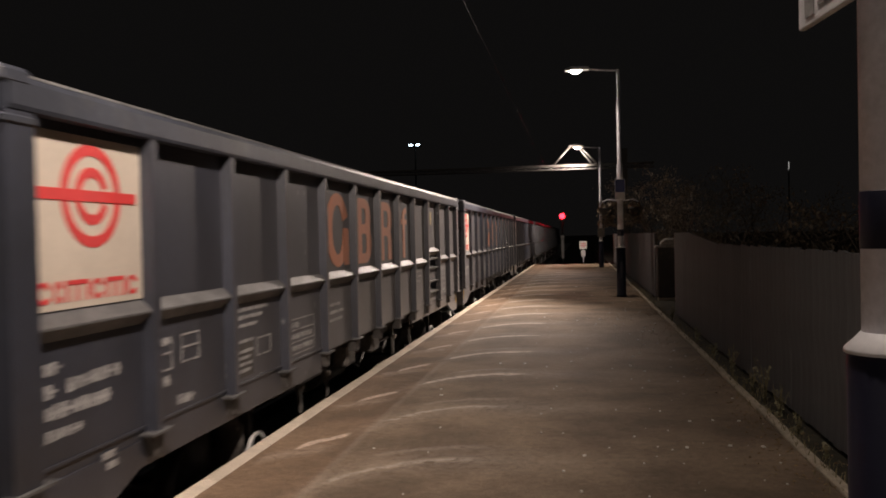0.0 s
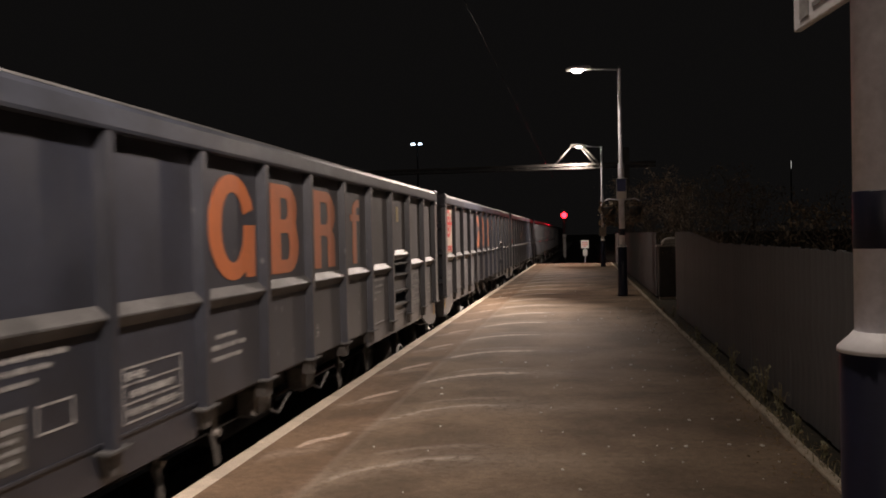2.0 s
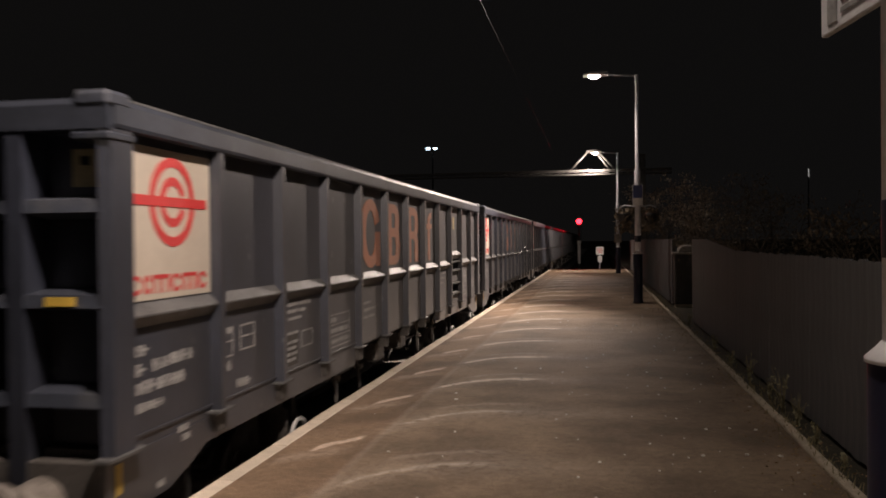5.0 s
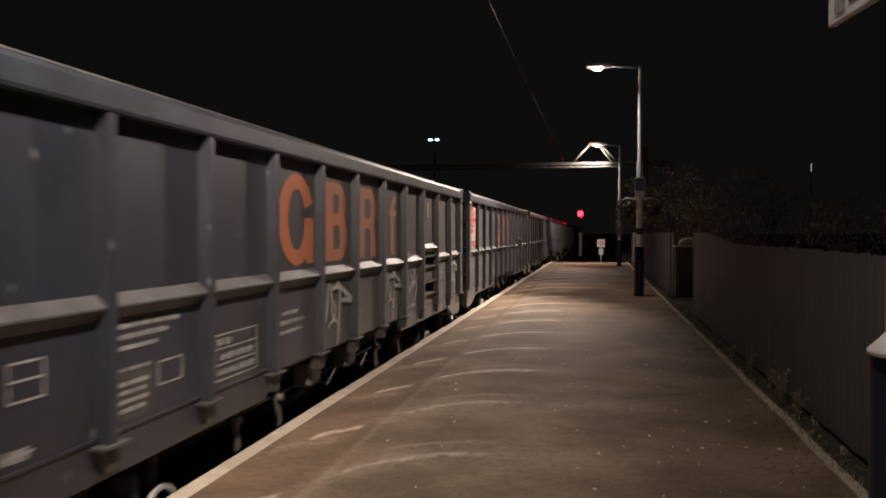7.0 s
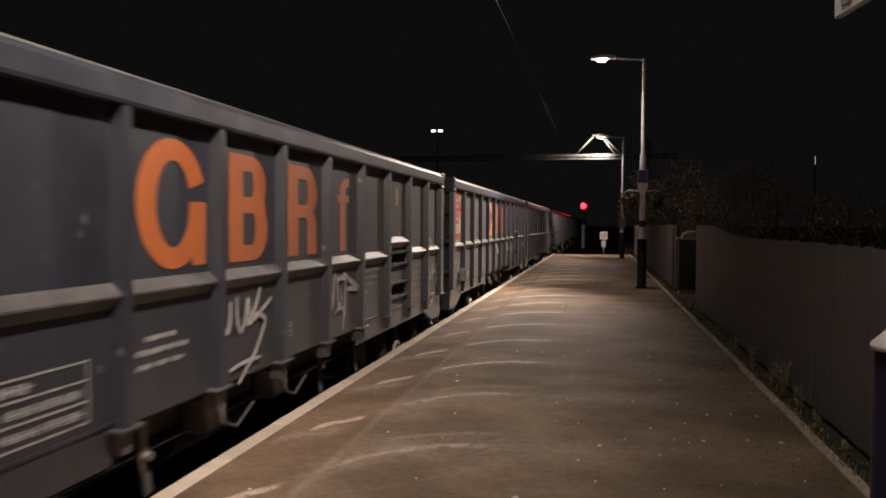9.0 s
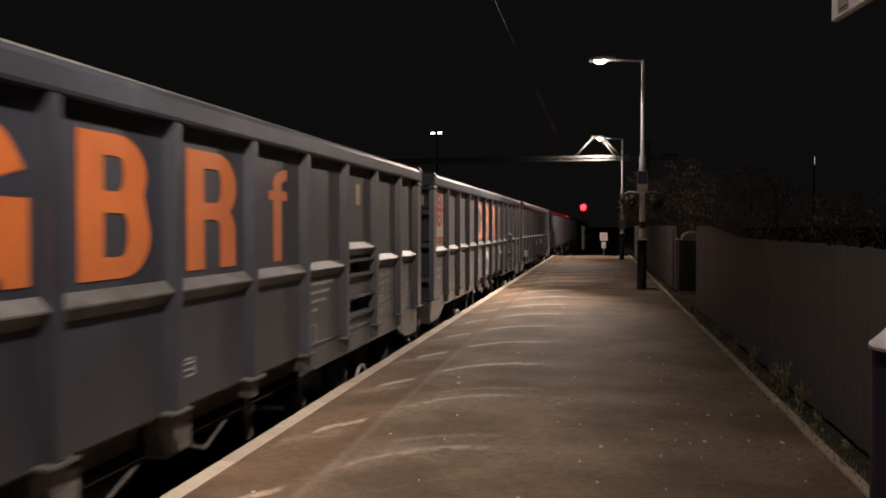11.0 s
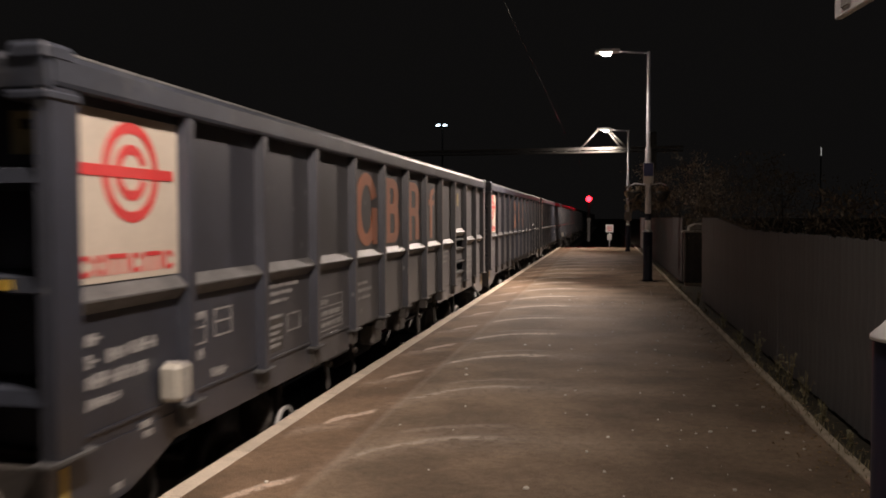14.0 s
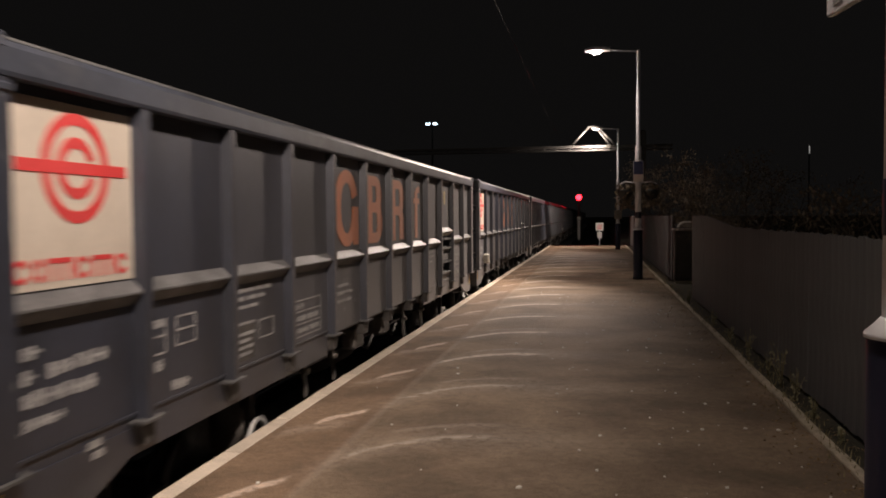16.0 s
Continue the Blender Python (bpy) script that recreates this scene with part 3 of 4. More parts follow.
def notice(x, y, z0):
    thing = tagged(new("warning_notice"), "small pale warning notice on a short post at the platform end", "sign")
    thing.location = (x, y, 0)
    part("post", ring(B(), (0, 0, z0), (0, 0, 1.0), 0.03, 0.03, 10), "post", thing)
    part("plate", box(B(), -0.22, 0.22, -0.06, -0.04, 0.68, 1.14), "notice", thing, bevel=0.004)
    part("lower_plate", box(B(), -0.13, 0.13, -0.06, -0.04, 0.24, 0.6), "notice", thing, bevel=0.004)
    for i, w in enumerate((0.15, 0.16, 0.12)):
        part("print_bar", box(B(), -w, w, -0.064, -0.061, 0.98 - 0.1 * i, 1.02 - 0.1 * i), "logo_red", thing, "red line of print")


def gantry(y):
    """An overhead line portal: two masts, a boxed lattice beam and a raised triangular hanger."""
    thing = tagged(new("overhead_gantry"), "pale steel overhead line gantry with triangular strut frame", "gantry")
    thing.location = (0, y, 0)
    z = 4.78
    for mx, top in ((4.56, 5.5), (-9.5, 5.3)):
        part("mast", box(B(), mx - 0.15, mx + 0.15, -0.12, 0.12, -1.35, top), "gantry", thing, bevel=0.01)
    for dy in (-0.16, 0.16):
        part("chord", box(B(), -9.6, 5.9, dy - 0.05, dy + 0.05, z - 0.05, z + 0.05), "gantry", thing)
        part("chord", box(B(), -9.6, 5.9, dy - 0.03, dy + 0.03, z - 0.2, z - 0.14), "gantry", thing)
    bm = B()
    for i in range(25):
        x = -9.4 + 0.6 * i
        ring(bm, (x, -0.16, z - 0.16), (x + 0.6, -0.16, z + 0.02), 0.018, 0.018, 5)
        ring(bm, (x, 0.16, z + 0.02), (x + 0.6, 0.16, z - 0.16), 0.018, 0.018, 5)
    tagged(part("lacing", bm, "gantry", thing), kind="stuff")
    for x0, x1 in ((1.28, 2.12), (3.08, 2.4), (3.32, 2.5)):
        part("strut", ring(B(), (x0, 0, z + 0.05), (x1, 0, z + 0.93), 0.05, 0.045, 10), "gantry", thing)
    part("apex_plate", box(B(), 2.02, 2.58, -0.05, 0.05, z + 0.9, z + 0.97), "gantry", thing)


def wire(name, x, z, y0, y1, r, label):
    bm = B()
    n = 24
    tube(bm, [(x + 0.1 * i / n, y0 + (y1 - y0) * i / n, z - 0.25 * math.sin(math.pi * i / n)) for i in range(n + 1)], r, 6)
    tagged(link(name, bm, "wire"), label, "cable")


def flood_mast(x, y, z):
    thing = tagged(new("floodlight_mast"), "far tall mast with two bluish-white floodlights", "floodlight")
    thing.location = (x, y, -1.3)
    part("mast", ring(B(), (0, 0, 0), (0, 0, z + 1.3), 0.32, 0.16, 10), "gantry", thing)
    part("crossbar", box(B(), -1.5, 1.5, -0.1, 0.1, z + 1.1, z + 1.3), "gantry", thing)
    for dx in (-0.95, 0.75):
        lamp = part("lamp_head", box(B(), dx - 0.66, dx + 0.66, -0.5, 0.1, z + 1.31, z + 2.0), "black", thing, bevel=0.05)
        part("lens", box(B(), dx - 0.5, dx + 0.5, -0.56, -0.51, z + 1.38, z + 1.85), "flood", lamp, "glowing bluish lens")


def far_post(x, y, z0, z1):
    thing = tagged(new("far_lamp_post"), "distant thin pale post lit near its top", "street lamp")
    thing.location = (x, y, -1.3)
    part("post", ring(B(), (0, 0, 0), (0, 0, z1 + 1.3), 0.11, 0.09, 8), "gantry", thing)
    part("tube_light", ring(B(), (0, -0.13, z0 + 1.3), (0, -0.13, z1 + 1.3), 0.045, 0.045, 8), "dim", thing, "dim white tube")


MAT["dim"] = glow("dim_tube", (1.0, 0.95, 0.9), 0.4)


def fence():
    thing = tagged(new("boundary_fence"), "dark close-boarded boundary fence with upright boards", "fence", kind="structure")
    thing.location = (FENCE_X, 0, 0)
    lows = part("board", prism(B(), [(-0.0808, 0), (0.0808, 0), (0.0808, 1.345), (0.05, 1.355), (-0.05, 1.355), (-0.0808, 1.345)], "x", -0.011, 0.011), "fence", thing)
    highs = part("tall_board", prism(B(), [(-0.0808, 0), (0.0808, 0), (0.0808, 1.495), (0.05, 1.505), (-0.05, 1.505), (-0.0808, 1.495)], "x", -0.011, 0.011), "fence", thing)
    lows.location, highs.location = (0, -4.0, 0.02), (0, 45.1, 0.02)
    rnd = random.Random(4)
    y = -3.84
    while y < 12.0:
        twin(lows, rnd.uniform(-0.0015, 0.0015), y, 0.02 + rnd.uniform(-0.008, 0.008))
        y += 0.163
    for i in range(17):
        h = 1.355 + (i + 0.5) * 0.15 / 17
        b = part("stepped_board", prism(B(), [(-0.0808, 0), (0.0808, 0), (0.0808, h - 0.01), (0.05, h), (-0.05, h), (-0.0808, h - 0.01)], "x", -0.011, 0.011), "fence", thing)
        b.location = (0, y, 0.02)
        y += 0.163
    while y < 45.0:
        if 16.7 < y < 20.8:  # an opening, where the cabinet stands
            y += 0.163
            continue
        twin(highs, rnd.uniform(-0.0015, 0.0015), y, 0.02 + rnd.uniform(-0.008, 0.008))
        y += 0.163
    for z in (0.3, 1.15):
        part("rail", box(B(), 0.014, 0.06, -4, 16.75, z, z + 0.09), "fence", thing)
        part("rail", box(B(), 0.014, 0.06, 20.78, 45, z, z + 0.09), "fence", thing)
    for y in (16.6, 20.85):
        part("end_post", box(B(), 0.062, 0.16, y, y + 0.1, -0.3, 1.34), "fence", thing)
    for i in range(18):
        if i in (8, 9):
            continue
        part("post", box(B(), 0.062, 0.16, -3.9 + 2.7 * i, -3.8 + 2.7 * i, -0.3, 1.34), "fence", thing)


def strip(name, x0, x1, z0, z1, y0, y1, length, mat, label, category, piece, seed, bev):
    """A row of separate stones, butted end to end with thin joints."""
    thing = tagged(new(name), label, category, kind="structure")
    thing.location = ((x0 + x1) / 2, 0, 0)
    rnd = random.Random(seed)
    h = (x1 - x0) / 2
    first = part(piece, box(B(), -h, h, 0.004, length - 0.004, z0, z1), mat, thing, bevel=bev)
    first.location = (0, y0, 0)
    y = y0 + length
    while y < y1 - length * 0.5:
        twin(first, rnd.uniform(-0.006, 0.006), y, rnd.uniform(-0.003, 0.003))
        y += length
    return thing


def weeds():
    rnd = random.Random(11)
    bm = B()
    for i in range(1500):
        y = 3.5 + rnd.random() ** 1.3 * 24
        x = 3.98 + rnd.gauss(0, 0.07)
        z = 0.022 if 3.901 < x < 3.975 else -0.015 if x > 3.97 else -0.002
        h = rnd.uniform(0.015, 0.055) * (1.6 if rnd.random() < 0.12 else 1)
        a = rnd.uniform(0, 6.28)
        d = Vector((math.cos(a), math.sin(a), 0))
        s = Vector((-d.y, d.x, 0)) * 0.004
        p = Vector((x, y, z))
        v = [bm.verts.new(q) for q in (p - s, p + s, p + d * h * 0.3 + Vector((0, 0, h * 0.7)) + s * 0.7, p + d * h * 0.3 + Vector((0, 0, h * 0.7)) - s * 0.7, p + d * h * 0.8 + Vector((0, 0, h)))]
        bm.faces.new((v[0], v[1], v[2], v[3]))
        bm.faces.new((v[3], v[2], v[4]))
    tagged(link("weeds", bm, "grass"), "dry weeds and grass along the kerb", "weeds", kind="stuff")
    for y, tall, n in ((6.9, 0.1, 40), (7.6, 0.16, 60), (8.2, 0.3, 46), (8.75, 0.42, 60), (9.3, 0.24, 60), (10.4, 0.3, 60), (11.6, 0.16, 50), (13.0, 0.22, 60), (16.2, 0.25, 60)):
        thing = tagged(new("weed_plant"), "straggly leafy weed growing between kerb and fence", "weed", "weeds by the kerb")
        thing.location = (4.05, y, -0.02)
        stems, bm = B(), B()
        tips = []
        for k in range(9):
            a, lean = rnd.uniform(0, 6.28), rnd.uniform(0.1, 0.4)
            e = Vector((math.cos(a) * lean * tall * 0.6, math.sin(a) * lean * tall, tall * rnd.uniform(0.55, 1.0)))
            tube(stems, [(0, 0, -0.02), tuple(e * 0.5 + Vector((0, 0, 0.05 * tall))), tuple(e)], 0.0025, 4)
            tips += [e, e * 0.75, e * 0.45, e * 0.25]
        for k in range(n):
            leaf(bm, rnd.choice(tips) + Vector((rnd.gauss(0, 0.012), rnd.gauss(0, 0.02), rnd.gauss(0, 0.015))), 0.016, rnd)
        part("stalk_tuft", stems, "grass", thing)
        part("foliage", bm, "weed_leaf", thing)


def litter():
    rnd = random.Random(21)
    bm = B()
    for i in range(330):
        x = 3.85 - abs(rnd.gauss(0, 0.9)) if rnd.random() < 0.7 else rnd.uniform(0.4, 3.8)
        y = 3.5 + rnd.random() ** 1.5 * 26
        if not 0.3 < x < 3.85:
            continue
        k = rnd.choice((0.004, 0.005, 0.006, 0.008, 0.01, 0.013, 0.017))
        a = rnd.uniform(0, 6.28)
        n = rnd.randint(4, 6)
        lo = [(x + k * rnd.uniform(0.5, 1.2) * math.cos(a + 6.28 * j / n), y + 1.4 * k * rnd.uniform(0.5, 1.2) * math.sin(a + 6.28 * j / n)) for j in range(n)]
        prism(bm, lo, "z", 0.001, 0.004 + k * 0.3)
    tagged(link("litter", bm, "litter"), "scattered pale grit and paper scraps on the tarmac", "litter", kind="stuff")


def fallen_leaves():
    rnd = random.Random(33)
    bm = B()
    for i in range(1500):
        y = 4.5 + rnd.random() ** 1.4 * 20
        x = 3.9 - abs(rnd.gauss(0, 0.16)) if rnd.random() < 0.8 else rnd.uniform(3.97, 4.14)
        k, a, lift = rnd.uniform(0.006, 0.018), rnd.uniform(0, 6.28), rnd.uniform(0.002, 0.012)
        z = 0.003 if x < 3.9 else -0.012
        c, d = math.cos(a) * k, math.sin(a) * k
        v = [bm.verts.new(p) for p in ((x - c, y - d, z), (x + 0.5 * d, y - 0.5 * c, z + lift), (x + c, y + d, z), (x - 0.5 * d, y + 0.5 * c, z + 0.5 * lift))]
        bm.faces.new(v[:3])
        bm.faces.new((v[0], v[2], v[3]))
    tagged(link("fallen_leaves", bm, "dead_leaf"), "brown fallen leaves drifted along the kerb", "leaves", kind="stuff")


# ---- wagons ----
LEN, PITCH, BAYS = 13.88, 14.78, 12
BAY = (LEN - 0.24) / BAYS
FACE, PANEL = 1.38, 1.307        # half widths at the ribs and at the sheeting
Z = -RAIL                        # platform level above the rail
RIB_W = 0.11


def bay(i):
    """The clear sheeting of bay i between its ribs: start and end along the wagon."""
    return 0.24 + BAY * i, 0.24 + BAY * (i + 1) - RIB_W


def decal(y0, y1, z0, z1, lift=0.004):
    return box(B(), PANEL + 0.001, PANEL + lift, y0, y1, z0, z1)


def print_line(y0, y1, z, h):
    """A line of unreadable stencilled print: a bar with upright teeth of a character's size."""
    rnd = random.Random(int(1000 * (y0 + 3 * z)))
    top, bottom, y = [(y0, z + 0.6 * h)], [(y0, z + 0.4 * h)], y0
    while y < y1 - 0.3 * h:
        w, up, down = h * rnd.uniform(0.4, 0.7), z + h * rnd.uniform(0.85, 1.0), z + h * rnd.uniform(0.0, 0.15)
        top += [(y, up), (y + w, up), (y + w, z + 0.6 * h)]
        bottom += [(y, down), (y + w, down), (y + w, z + 0.4 * h)]
        y += w + h * (0.2 if rnd.random() < 0.8 else 0.6)
        top.append((y, z + 0.6 * h))
        bottom.append((y, z + 0.4 * h))
    return prism(B(), bottom + top[::-1], "x", PANEL + 0.001, PANEL + 0.004)


def lobe(bm, x0, x1, cy, cz, outer, inner, a0=-90.0, a1=90.0, n=18):
    """A bent bar standing in the y-z plane, between two ellipses given as (half width, half height)."""
    rows = []
    for i in range(n + 1):
        t = radians(a0 + (a1 - a0) * i / n)
        c, s = math.cos(t), math.sin(t)
        rows.append([bm.verts.new((x, cy + r[0] * c, cz + r[1] * s)) for x in (x0, x1) for r in (inner, outer)])
    for p, q in zip(rows, rows[1:]):
        for i, j in ((2, 3), (1, 0), (0, 2), (3, 1)):
            bm.faces.new((p[i], p[j], q[j], q[i]))
    for p in (rows[0], rows[-1]):
        bm.faces.new((p[0], p[1], p[3], p[2]))
    return bm


def arc(cy, cz, ry, rz, a0, a1, n=14):
    """Points (y, z) along a piece of an ellipse."""
    return [(cy + ry * math.cos(radians(a0 + (a1 - a0) * i / n)), cz + rz * math.sin(radians(a0 + (a1 - a0) * i / n))) for i in range(n + 1)]


def painted(outline):
    return prism(B(), outline, "x", PANEL + 0.001, PANEL + 0.005)


def lobed(y0, y1, z0, z1):
    """A tall slab with two rounded lobes and a slot through each, as one outline."""
    w, h = y1 - y0, z1 - z0
    st, t, rx = w * 0.33, h * 0.15, w * 0.42
    mid = z0 + h * 0.53
    lo_c, lo_r = (z0 + mid + t / 2) / 2, (mid + t / 2 - z0) / 2
    hi_c, hi_r = (mid - t / 2 + z1) / 2, (z1 - mid + t / 2) / 2
    lo_y, hi_y = y1 - rx, y1 - 0.05 * w - rx
    pts = [(y0, z0)] + arc(lo_y, lo_c, rx, lo_r, -90, 58) + arc(hi_y, hi_c, rx, hi_r, -58, 90) + [(y0, z1)]
    for cy, cz, r in ((hi_y, hi_c, hi_r), (lo_y, lo_c, lo_r)):
        slot = [(y0 + st, cz + r - t)] + arc(cy, cz, rx - st, r - t, 90, -90, 10) + [(y0 + st, cz - r + t)]
        pts += [(y0, cz + 0.0004), (y0 + st, cz + 0.0004)] + slot + [(y0 + st, cz - 0.0004), (y0, cz - 0.0004)]
    return painted(pts)


def footed(y0, y1, z0, z1):
    """A tall slab with one rounded lobe above and two feet, as one outline."""
    w, h = y1 - y0, z1 - z0
    st, t, rx = w * 0.32, h * 0.145, w * 0.42
    lo = z0 + h * 0.42
    cy, cz, r = y1 - rx, (lo + z1) / 2, (z1 - lo) / 2
    leg, by, bz = y1 - 0.02 * w, y1 - 0.48 * w, lo + t - 0.24 * h
    pts = [(y0, z0), (y0 + st, z0), (y0 + st, lo)] + arc(by, bz, 0.46 * w - st, 0.24 * h - t, 90, 0, 8)
    pts += [(leg - st, z0), (leg, z0)] + arc(by, bz, 0.46 * w, 0.24 * h, 0, 52, 8) + arc(cy, cz, rx, r, -58, 90) + [(y0, z1)]
    slot = [(y0 + st, cz + r - t)] + arc(cy, cz, rx - st, r - t, 90, -90, 10) + [(y0 + st, cz - r + t)]
    pts += [(y0, cz + 0.0004), (y0 + st, cz + 0.0004)] + slot + [(y0 + st, cz - 0.0004), (y0, cz - 0.0004)]
    return painted(pts)


def open_ring(y0, y1, z0, z1):
    """A tall oval ring, open at its upper right, with a foot at its lower right."""
    cy, cz, ry, rz = (y0 + y1) / 2, (z0 + z1) / 2, (y1 - y0) / 2, (z1 - z0) / 2
    pts = arc(cy, cz, ry, rz, 22, 304, 36) + [(y1 - 0.42 * ry, z0 + 0.01), (y1, z0 + 0.01), (y1, cz + 0.02), (cy + 0.5 * ry, cz + 0.02)]
    return painted(pts + arc(cy, cz, 0.5 * ry, 0.67 * rz, 345, 22, 36))


def hooked_stem(y0, y1, z0, z1):
    """A slim stem with a short crossbar and a hooked top."""
    w, h = y1 - y0, z1 - z0
    st, sy = w * 0.42, y0 + 0.24 * w
    rx, rz = y1 - sy, 0.17 * h
    b0, b1 = z1 - 0.34 * h, z1 - 0.24 * h
    pts = [(sy, z0), (sy + st, z0), (sy + st, b0), (y1, b0), (y1, b1), (sy + st, b1)]
    pts += arc(y1, z1 - rz, rx - st, rz - 0.12 * h, 180, 90, 8) + arc(y1, z1 - rz, rx, rz, 90, 180, 8)
    return painted(pts + [(sy, b1), (y0, b1), (y0, b0), (sy, b0)])


def bogie(thing, yc):
    """A two-axle bogie: side frames, bolster, springs, axleboxes; the wheelsets are keyed later."""
    bg = part("bogie", box(B(), -0.95, 0.95, -0.16, 0.16, 0.42, 0.62), "bogie", thing, "grimy black bogie")
    bg.location = (0, yc, 0)
    for s in (-1, 1):
        x = s * 1.0
        prof = [(-1.25, 0.5), (-1.12, 0.62), (-0.55, 0.66), (-0.3, 0.5), (0.3, 0.5), (0.55, 0.66), (1.12, 0.62), (1.25, 0.5), (0.6, 0.46), (0.4, 0.3), (-0.4, 0.3), (-0.6, 0.46)]
        part("side_frame", prism(B(), prof, "x", x - 0.05, x + 0.05), "bogie", bg)
        for dy in (-0.9, 0.9):
            part("axlebox", box(B(), x - 0.1 + 0.02 * s, x + 0.1 + 0.02 * s, dy - 0.13, dy + 0.13, 0.33, 0.58), "bogie", bg, bevel=0.02)
            for o in (-0.22, 0.22):
                part("spring", ring(B(), (x, dy + o, 0.36), (x, dy + o, 0.6), 0.06, 0.06, 10), "bogie", bg)
    wheels = []
    for dy in (-0.9, 0.9):
        bm = B()
        for s in (-1, 1):
            a, b = s * 0.69, s * 0.82
            ring(bm, (a, 0, 0), (b, 0, 0), 0.46, 0.455, 28)
            ring(bm, (s * 0.66, 0, 0), (a, 0, 0), 0.49, 0.49, 28)
            ring(bm, (b, 0, 0), (b + s * 0.06, 0, 0), 0.12, 0.1, 14)
            for k in range(4):
                t = radians(90 * k + 45)
                ring(bm, (b, 0.27 * math.cos(t), 0.27 * math.sin(t)), (b + s * 0.012, 0.27 * math.cos(t), 0.27 * math.sin(t)), 0.06, 0.055, 10)
        ring(bm, (-0.9, 0, 0), (0.9, 0, 0), 0.08, 0.08, 12)
        w = part("wheelset", bm, "steel", bg, "worn steel wheelset")
        w.location = (0, dy, 0.46)
        wheels.append(w)
    return wheels


def wagon():
    """An open bogie box wagon; its origin lies on the rails below the trailing end."""
    thing = tagged(new("box_wagon"), "dark grey open box wagon, orange markings, cream roundel panel", "wagon", "wagons of the train")
    z_lo, z_hi = Z + 0.36, Z + 2.16
    for s in (-1, 1):
        # sheeting of each bay
        for i in range(BAYS):
            a, b = 0.12 + BAY * i, 0.12 + BAY * (i + 1)
            recess = s == 1 and i == 9
            bm = B()
            y0, y1 = a, b
            low = Z + 0.385 if 4 <= i <= 7 else Z + 0.2
            xo, xi = s * PANEL, s * (PANEL - 0.012)
            if recess:
                q0, q1 = bay(i)
                for u0, u1, v0, v1, d in ((y0, q0 + 0.03, low, Z + 1.2, 0), (q1 - 0.03, y1, low, Z + 1.2, 0), (q0 + 0.03, q1 - 0.03, Z + 0.79, Z + 1.0, 0), (q0 + 0.03, q1 - 0.03, low, Z + 0.57, 0), (q0, q1, low, Z + 1.2, 0.16)):
                    part("recess_sheet", box(B(), xi - d, xo - d, u0, u1, v0, v1), "paint", thing)
                box(bm, xi, xo, y0, y1, Z + 1.2, z_hi)
            else:
                box(bm, min(xo, xi), max(xo, xi), y0, y1, low, z_hi)
            sheet = part("side_sheet", bm, "paint", thing)
            q0, q1 = bay(i)
            up = 0.16 if recess else 0.0
            # sloped ledge across the middle of the bay
            prof = [(s * PANEL, Z + 1.19 + up), (s * (FACE - 0.012), Z + 1.126 + up), (s * (FACE - 0.012), Z + 1.114 + up), (s * PANEL, Z + 1.048 + up)]
            part("ledge", prism(B(), prof, "y", q0 - 0.012, q1 + 0.012), "dusty", thing, "dusty sloped ledge")
            if not 4 <= i <= 7:
                part("seam", box(B(), min(s * PANEL, s * (PANEL + 0.012)), max(s * PANEL, s * (PANEL + 0.012)), q0, q1, Z + 0.425, Z + 0.44), "paint", sheet)
            if recess:
                for zz in (1.19, 1.03, 0.8, 0.61):
                    part("step", prism(B(), [(PANEL - 0.13, Z + zz), (FACE - 0.03, Z + zz - 0.025), (FACE - 0.03, Z + zz - 0.05), (PANEL - 0.13, Z + zz - 0.045)], "y", q0, q1), "dusty", thing)
        # ribs with flared feet
        for i in range(BAYS + 1):
            y1 = 0.24 + BAY * i
            y0 = y1 - (0.24 if i in (0, BAYS) else RIB_W)
            t = 0.028
            prof = [(y0, PANEL), (y0 + t * 0.6, FACE), (y1 - t * 0.6, FACE), (y1, PANEL)]
            bm = prism(B(), [(s * q[1], q[0]) for q in prof], "z", Z + 0.40, Z + 2.15)
            rib = part("rib", bm, "paint", thing)
            xa, xb = min(s * (PANEL - 0.02), s * (FACE + 0.025)), max(s * (PANEL - 0.02), s * (FACE + 0.025))
            part("foot", box(B(), xa, xb, y0 - 0.06, y1 + 0.06, Z + 0.385, Z + 0.4), "dusty", rib)
            if 0 < i < BAYS:
                part("gusset", prism(B(), [(y0 - 0.03, Z + 0.385), (y1 + 0.03, Z + 0.385), (y1 - 0.01, Z + 0.25), (y0 + 0.01, Z + 0.25)], "x", min(s * (PANEL - 0.05), s * (FACE - 0.02)), max(s * (PANEL - 0.05), s * (FACE - 0.02))), "under", rib)
        # top rail
        prof = [(s * (PANEL - 0.06), Z + 2.15), (s * (FACE + 0.005), Z + 2.15), (s * (FACE + 0.012), Z + 2.17), (s * (FACE + 0.012), Z + 2.275), (s * (FACE - 0.005), Z + 2.305), (s * (FACE - 0.035), Z + 2.325), (s * (PANEL - 0.03), Z + 2.325), (s * (PANEL - 0.06), Z + 2.29)]
        part("top_rail", prism(B(), prof, "y", 0.03, LEN - 0.03), "rim", thing)
        part("top_strip", prism(B(), [(s * (FACE - 0.003), Z + 2.307), (s * (FACE - 0.033), Z + 2.329), (s * (PANEL - 0.03), Z + 2.329), (s * (PANEL - 0.03), Z + 2.326), (s * (FACE - 0.034), Z + 2.326)], "y", 0.2, LEN - 0.2), "dusty", thing, "dust along the top of the rail")
        part("sole_bar", box(B(), min(s * 0.9, s * 1.0), max(s * 0.9, s * 1.0), 0.2, LEN - 0.2, Z + 0.12, Z + 0.36), "under", thing)
